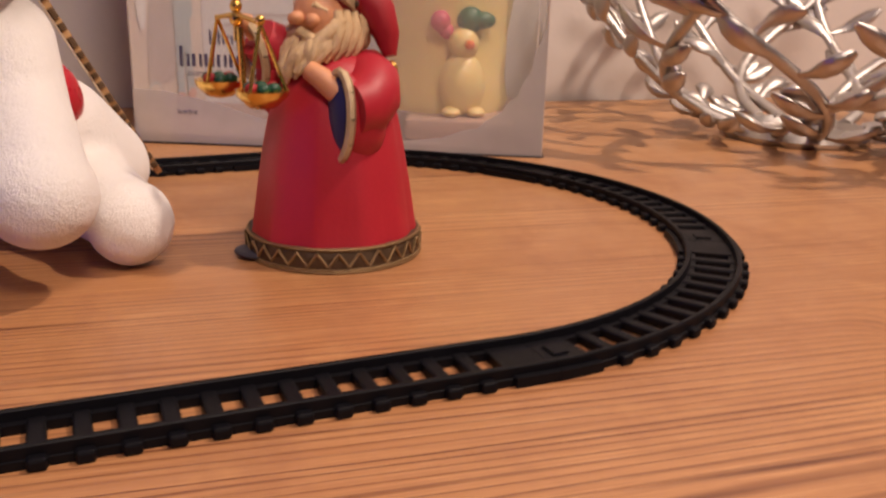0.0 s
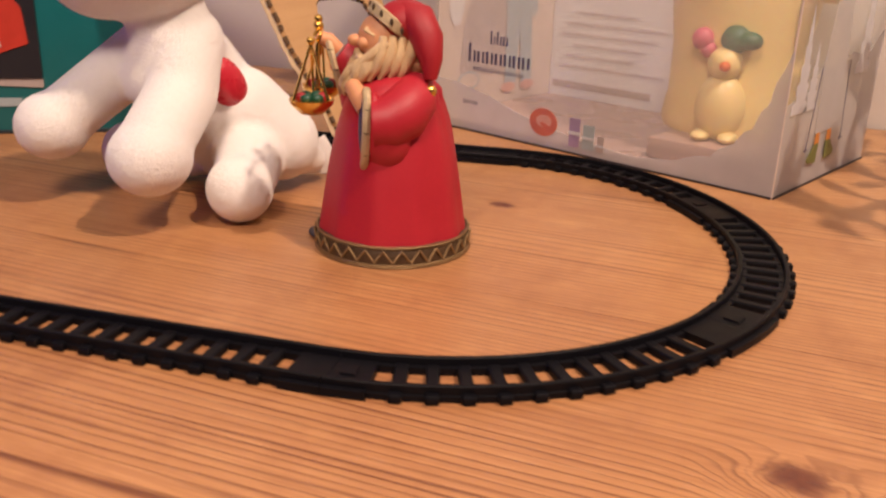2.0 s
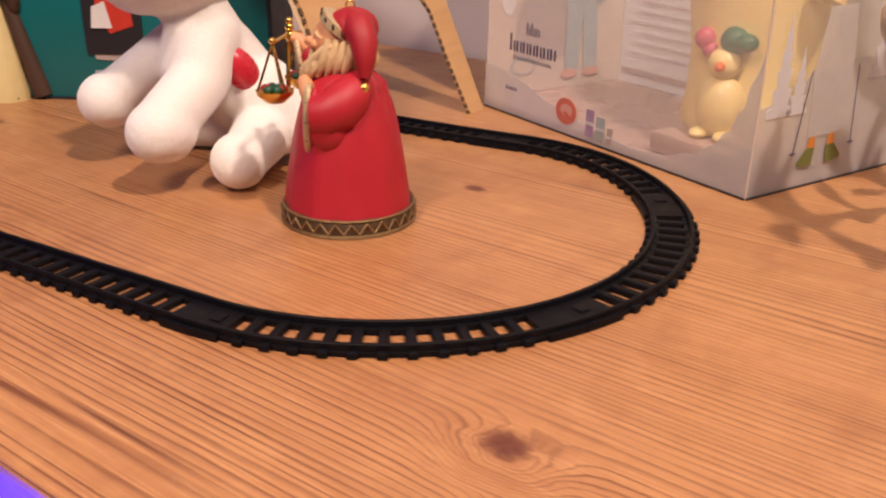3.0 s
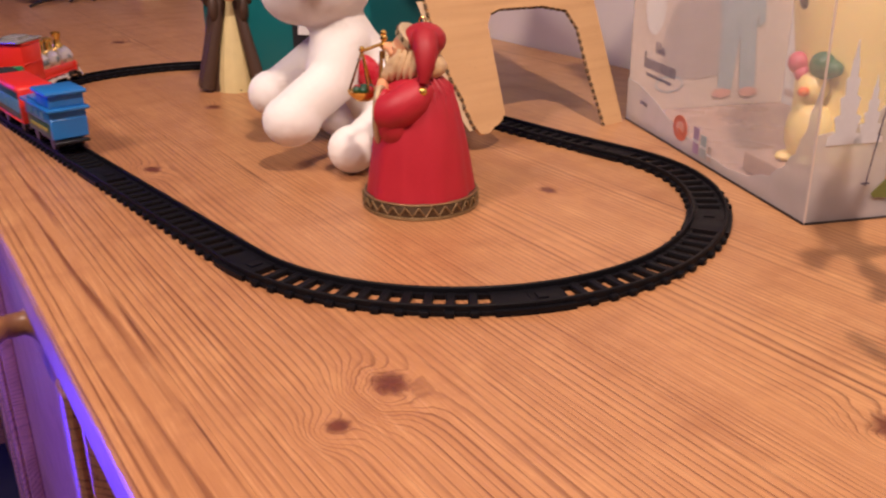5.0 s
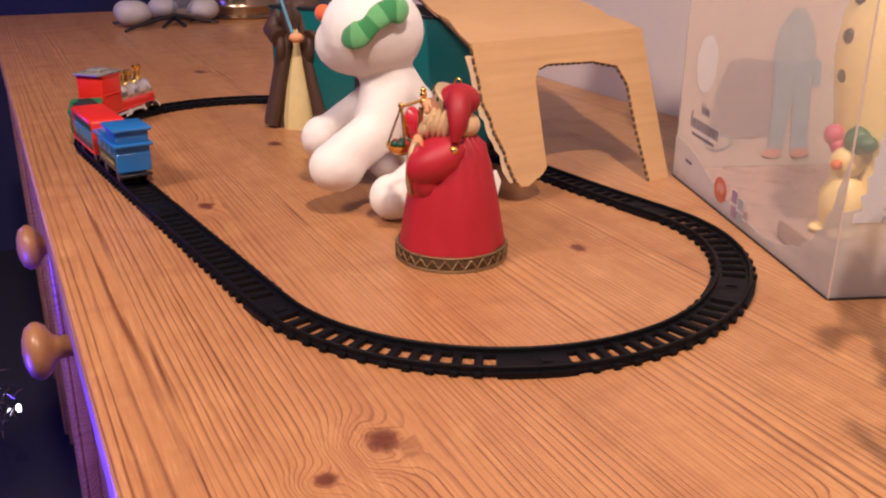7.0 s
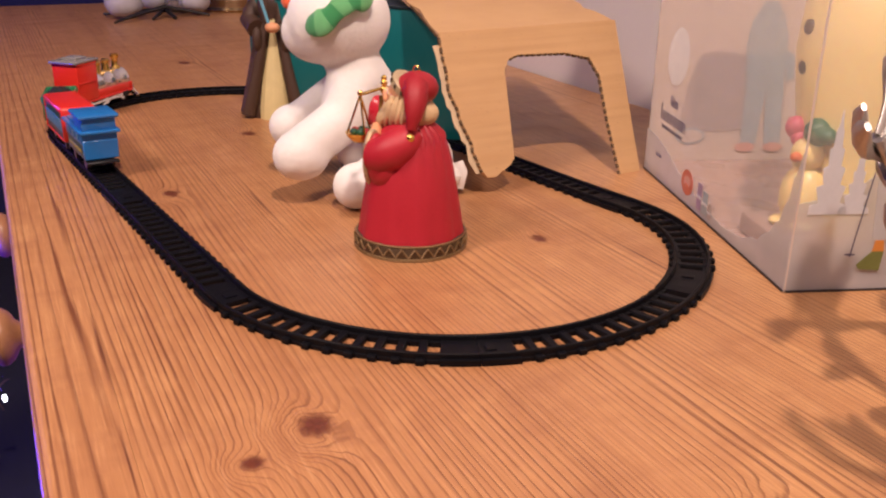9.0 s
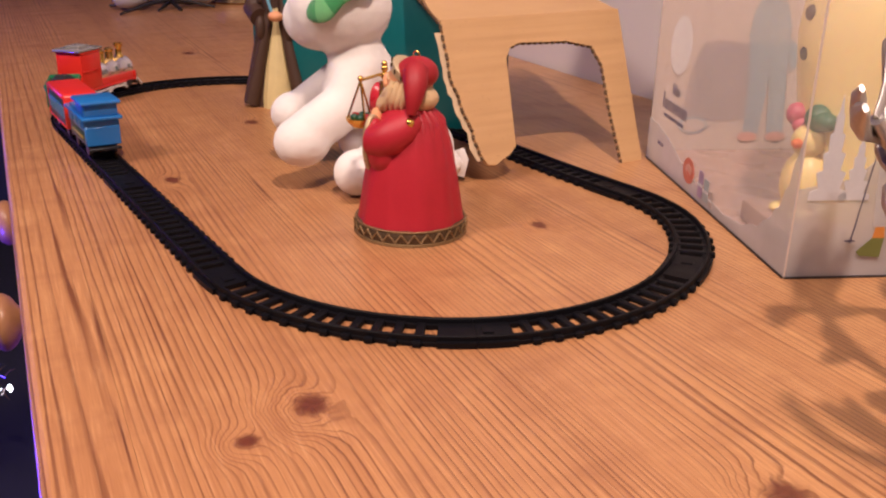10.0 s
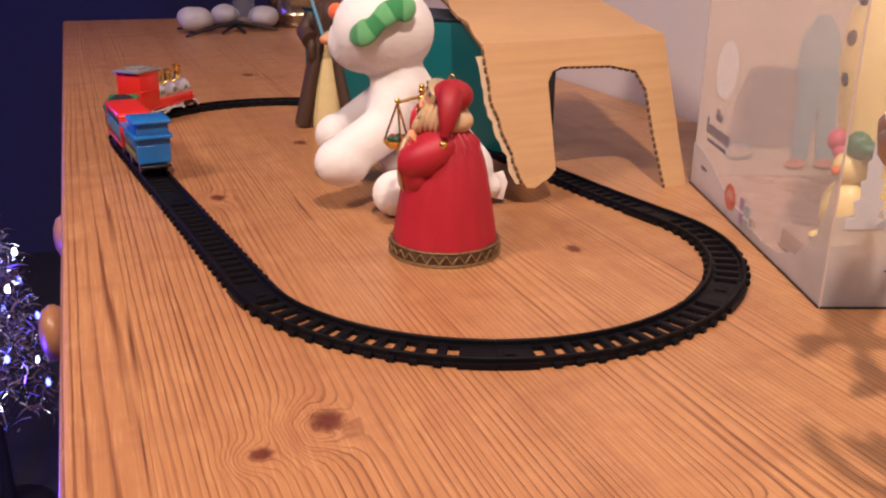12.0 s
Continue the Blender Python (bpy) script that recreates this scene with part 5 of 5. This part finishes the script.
def leaf_bowl():
    c, rh, rv = Vector((0.3230, -0.1930, 0.1990)), 0.1810, 0.1975
    base = empty("leaf_bowl", Matrix.Translation((c.x, c.y, 0)), "openwork silver bowl of cast leafy branches", "bowl")
    rng = random.Random(11)

    def at(phi, th, r=1.0):
        return Vector((rh * r * math.sin(th) * math.cos(phi), rh * r * math.sin(th) * math.sin(phi), c.z - rv * r * math.cos(th)))

    ring = lathe([(0.046, 0.0), (0.050, 0.0), (0.052, 0.004), (0.050, 0.009), (0.046, 0.009), (0.044, 0.004)], 40)
    part("foot_ring", ring, "silver", base)
    N = 14
    for k in range(N):
        bm = bmesh.new()
        p0 = 2 * math.pi * k / N + rng.uniform(-0.08, 0.08)
        lean = 0.75 if k % 2 else -0.65
        steps = 12
        stem = []
        for i in range(steps + 1):
            t = i / steps
            stem.append((p0 + lean * t + 0.10 * math.sin(5 * t + k), 0.26 + 0.86 * t))
        merge(bm, tube([at(a, b) for a, b in stem], [0.0052 - 0.0014 * i / steps for i in range(steps + 1)], 8, 0.75))
        for i in range(1, steps + 1):
            a, b = stem[i]
            s = 1 if i % 2 else -1
            if i < 7 and i % 3 == 0:
                continue
            ln = rng.uniform(0.030, 0.044) * (0.75 + 0.3 * i / steps)
            w = rng.uniform(0.0056, 0.0076)
            turn = rng.uniform(0.55, 0.95)
            pts, rad = [], []
            for j in range(7):
                t = j / 6
                da = s * ln * t * math.sin(turn) / (rh * math.sin(b)) + s * 0.05 * t * t
                db = ln * t * math.cos(turn) / rv
                pts.append(at(a + da, b + db, 1 + 0.030 * math.sin(3.0 * t) * (1 if (i + k) % 3 else -1)))
                rad.append(w * (0.42 + 0.10 * t if t < 0.3 else 0.45 + 0.62 * math.sin(min(1, (t - 0.3) / 0.62) * math.pi * 0.80)) if j < 6 else w * 0.35)
            n = (pts[3] - Vector((0, 0, c.z))).normalized()
            merge(bm, tube(pts, rad, 8, 0.55, n))
        part("leaf_branch", bm, "silver", base, angle=70)


def pebble_ornament():
    base = empty("pebble_tealight_holder", pose(0.186, 1.440, 0), "tealight holder of grey pebbles on black twig feet", "candle holder")
    rng = random.Random(5)
    for x, y, r in ((-0.062, -0.01, 0.033), (0.004, 0.060, 0.028), (0.066, 0.00, 0.029)):
        bm = ball((x, y, 0.026), r, r * 0.9, r * 0.66, 22, 16)
        for v in bm.verts:
            v.co += 0.003 * Vector((noise.noise(v.co * 40), noise.noise(v.co * 40 + Vector((9, 0, 0))), noise.noise(v.co * 40 + Vector((0, 9, 0)))))
        part("pebble", bm, "stone", base)
    for pts in (((-0.088, -0.085, 0.003), (-0.040, -0.045, 0.012), (0.010, -0.020, 0.020), (0.085, -0.030, 0.004)), ((-0.02, -0.055, 0.003), (0.01, 0.0, 0.012), (0.06, 0.05, 0.003)), ((-0.090, 0.05, 0.003), (0.01, 0.0, 0.014), (0.02, -0.05, 0.003))):
        part("twig", tube(pts, [0.0022, 0.0040, 0.0034, 0.0022][:len(pts)], 8), "black", base)
    part("cup", lathe([(0, 0.012), (0.016, 0.012), (0.019, 0.02), (0.021, 0.058), (0.0195, 0.058), (0.0175, 0.02), (0, 0.016)], 24), "glass", base, "clear glass cup").matrix_basis = pose(0.030, 0, 0)


def brass_pot():
    thing("brass_pot", lathe([(0.052, 0.0), (0.066, 0.0), (0.070, 0.004), (0.064, 0.009), (0.066, 0.016), (0.069, 0.024), (0.066, 0.030), (0.068, 0.050), (0.072, 0.090), (0.076, 0.096), (0.076, 0.101), (0.071, 0.101),
                              (0.066, 0.05), (0.060, 0.03), (0, 0.024)], 40), "brass", "dark brass pot at the far end of the top", "pot", pose(0.345, 1.525, 0.0))


def tinsel_tree():
    base = empty("tinsel_tree", pose(-0.285, 1.22, -0.80), "small silver tinsel tree with blue fairy lights", "tinsel tree")
    part("trunk", tube([(0, 0, 0), (0, 0, 0.54)], [0.012, 0.005], 10), "black", base)
    part("foot", lathe([(0.07, 0), (0.075, 0.006), (0.02, 0.020), (0, 0.02)], 24), "black", base)
    rng = random.Random(8)
    verts, faces = [], []
    for k in range(3400):
        z = 0.19 + rng.random() ** 0.8 * 0.36
        rmax = 0.150 * (1 - z / 0.60) ** 0.5
        a = rng.random() * 2 * math.pi
        r = rmax * math.sqrt(rng.random())
        p = Vector((r * math.cos(a), r * math.sin(a), z))
        d = Vector((rng.gauss(0, 1), rng.gauss(0, 1), rng.gauss(0, 0.7))).normalized()
        s = d.cross(Vector((rng.gauss(0, 1), rng.gauss(0, 1), rng.gauss(0, 1)))).normalized() * rng.uniform(0.0007, 0.0014)
        l = rng.uniform(0.014, 0.034)
        n = len(verts)
        q = p + d * l * 0.5 + Vector((0, 0, 0.004))
        verts += [p - s, p + s, q + s, q - s, p + d * l]
        faces += [(n, n + 1, n + 2, n + 3), (n + 3, n + 2, n + 4)]
    me = bpy.data.meshes.new("tinsel")
    me.from_pydata([tuple(v) for v in verts], [], faces)
    me.materials.append(M["tinsel"])
    ob = new("tinsel", me)
    ob.parent = base
    tagged(ob, "shaggy silver tinsel strands", kind="stuff")
    for k in range(26):
        z = 0.20 + 0.34 * k / 26
        rr = 0.150 * (1 - z / 0.60) ** 0.5
        a = k * 2.4
        bulb = lathe([(0, 0), (0.003, 0.001), (0.004, 0.006), (0.0025, 0.012), (0, 0.014)], 10)
        part("fairy_light", bulb, "bulb" if k % 3 else "bulbwhite", base, "lit fairy light").matrix_basis = pose(rr * math.cos(a), rr * math.sin(a), z)


room()
gift_box()
candle()
card_tunnel()
teal_box()
leaf_bowl()
saint()
plush_dog()
robed_figure()
START = LONG + RAD * radians(71.8)
locomotive(START - 0.060)
tender(START - 0.146)
coach(START - 0.215)
caboose(START - 0.291)
pebble_ornament()
brass_pot()
tinsel_tree()
sideboard()
railway()
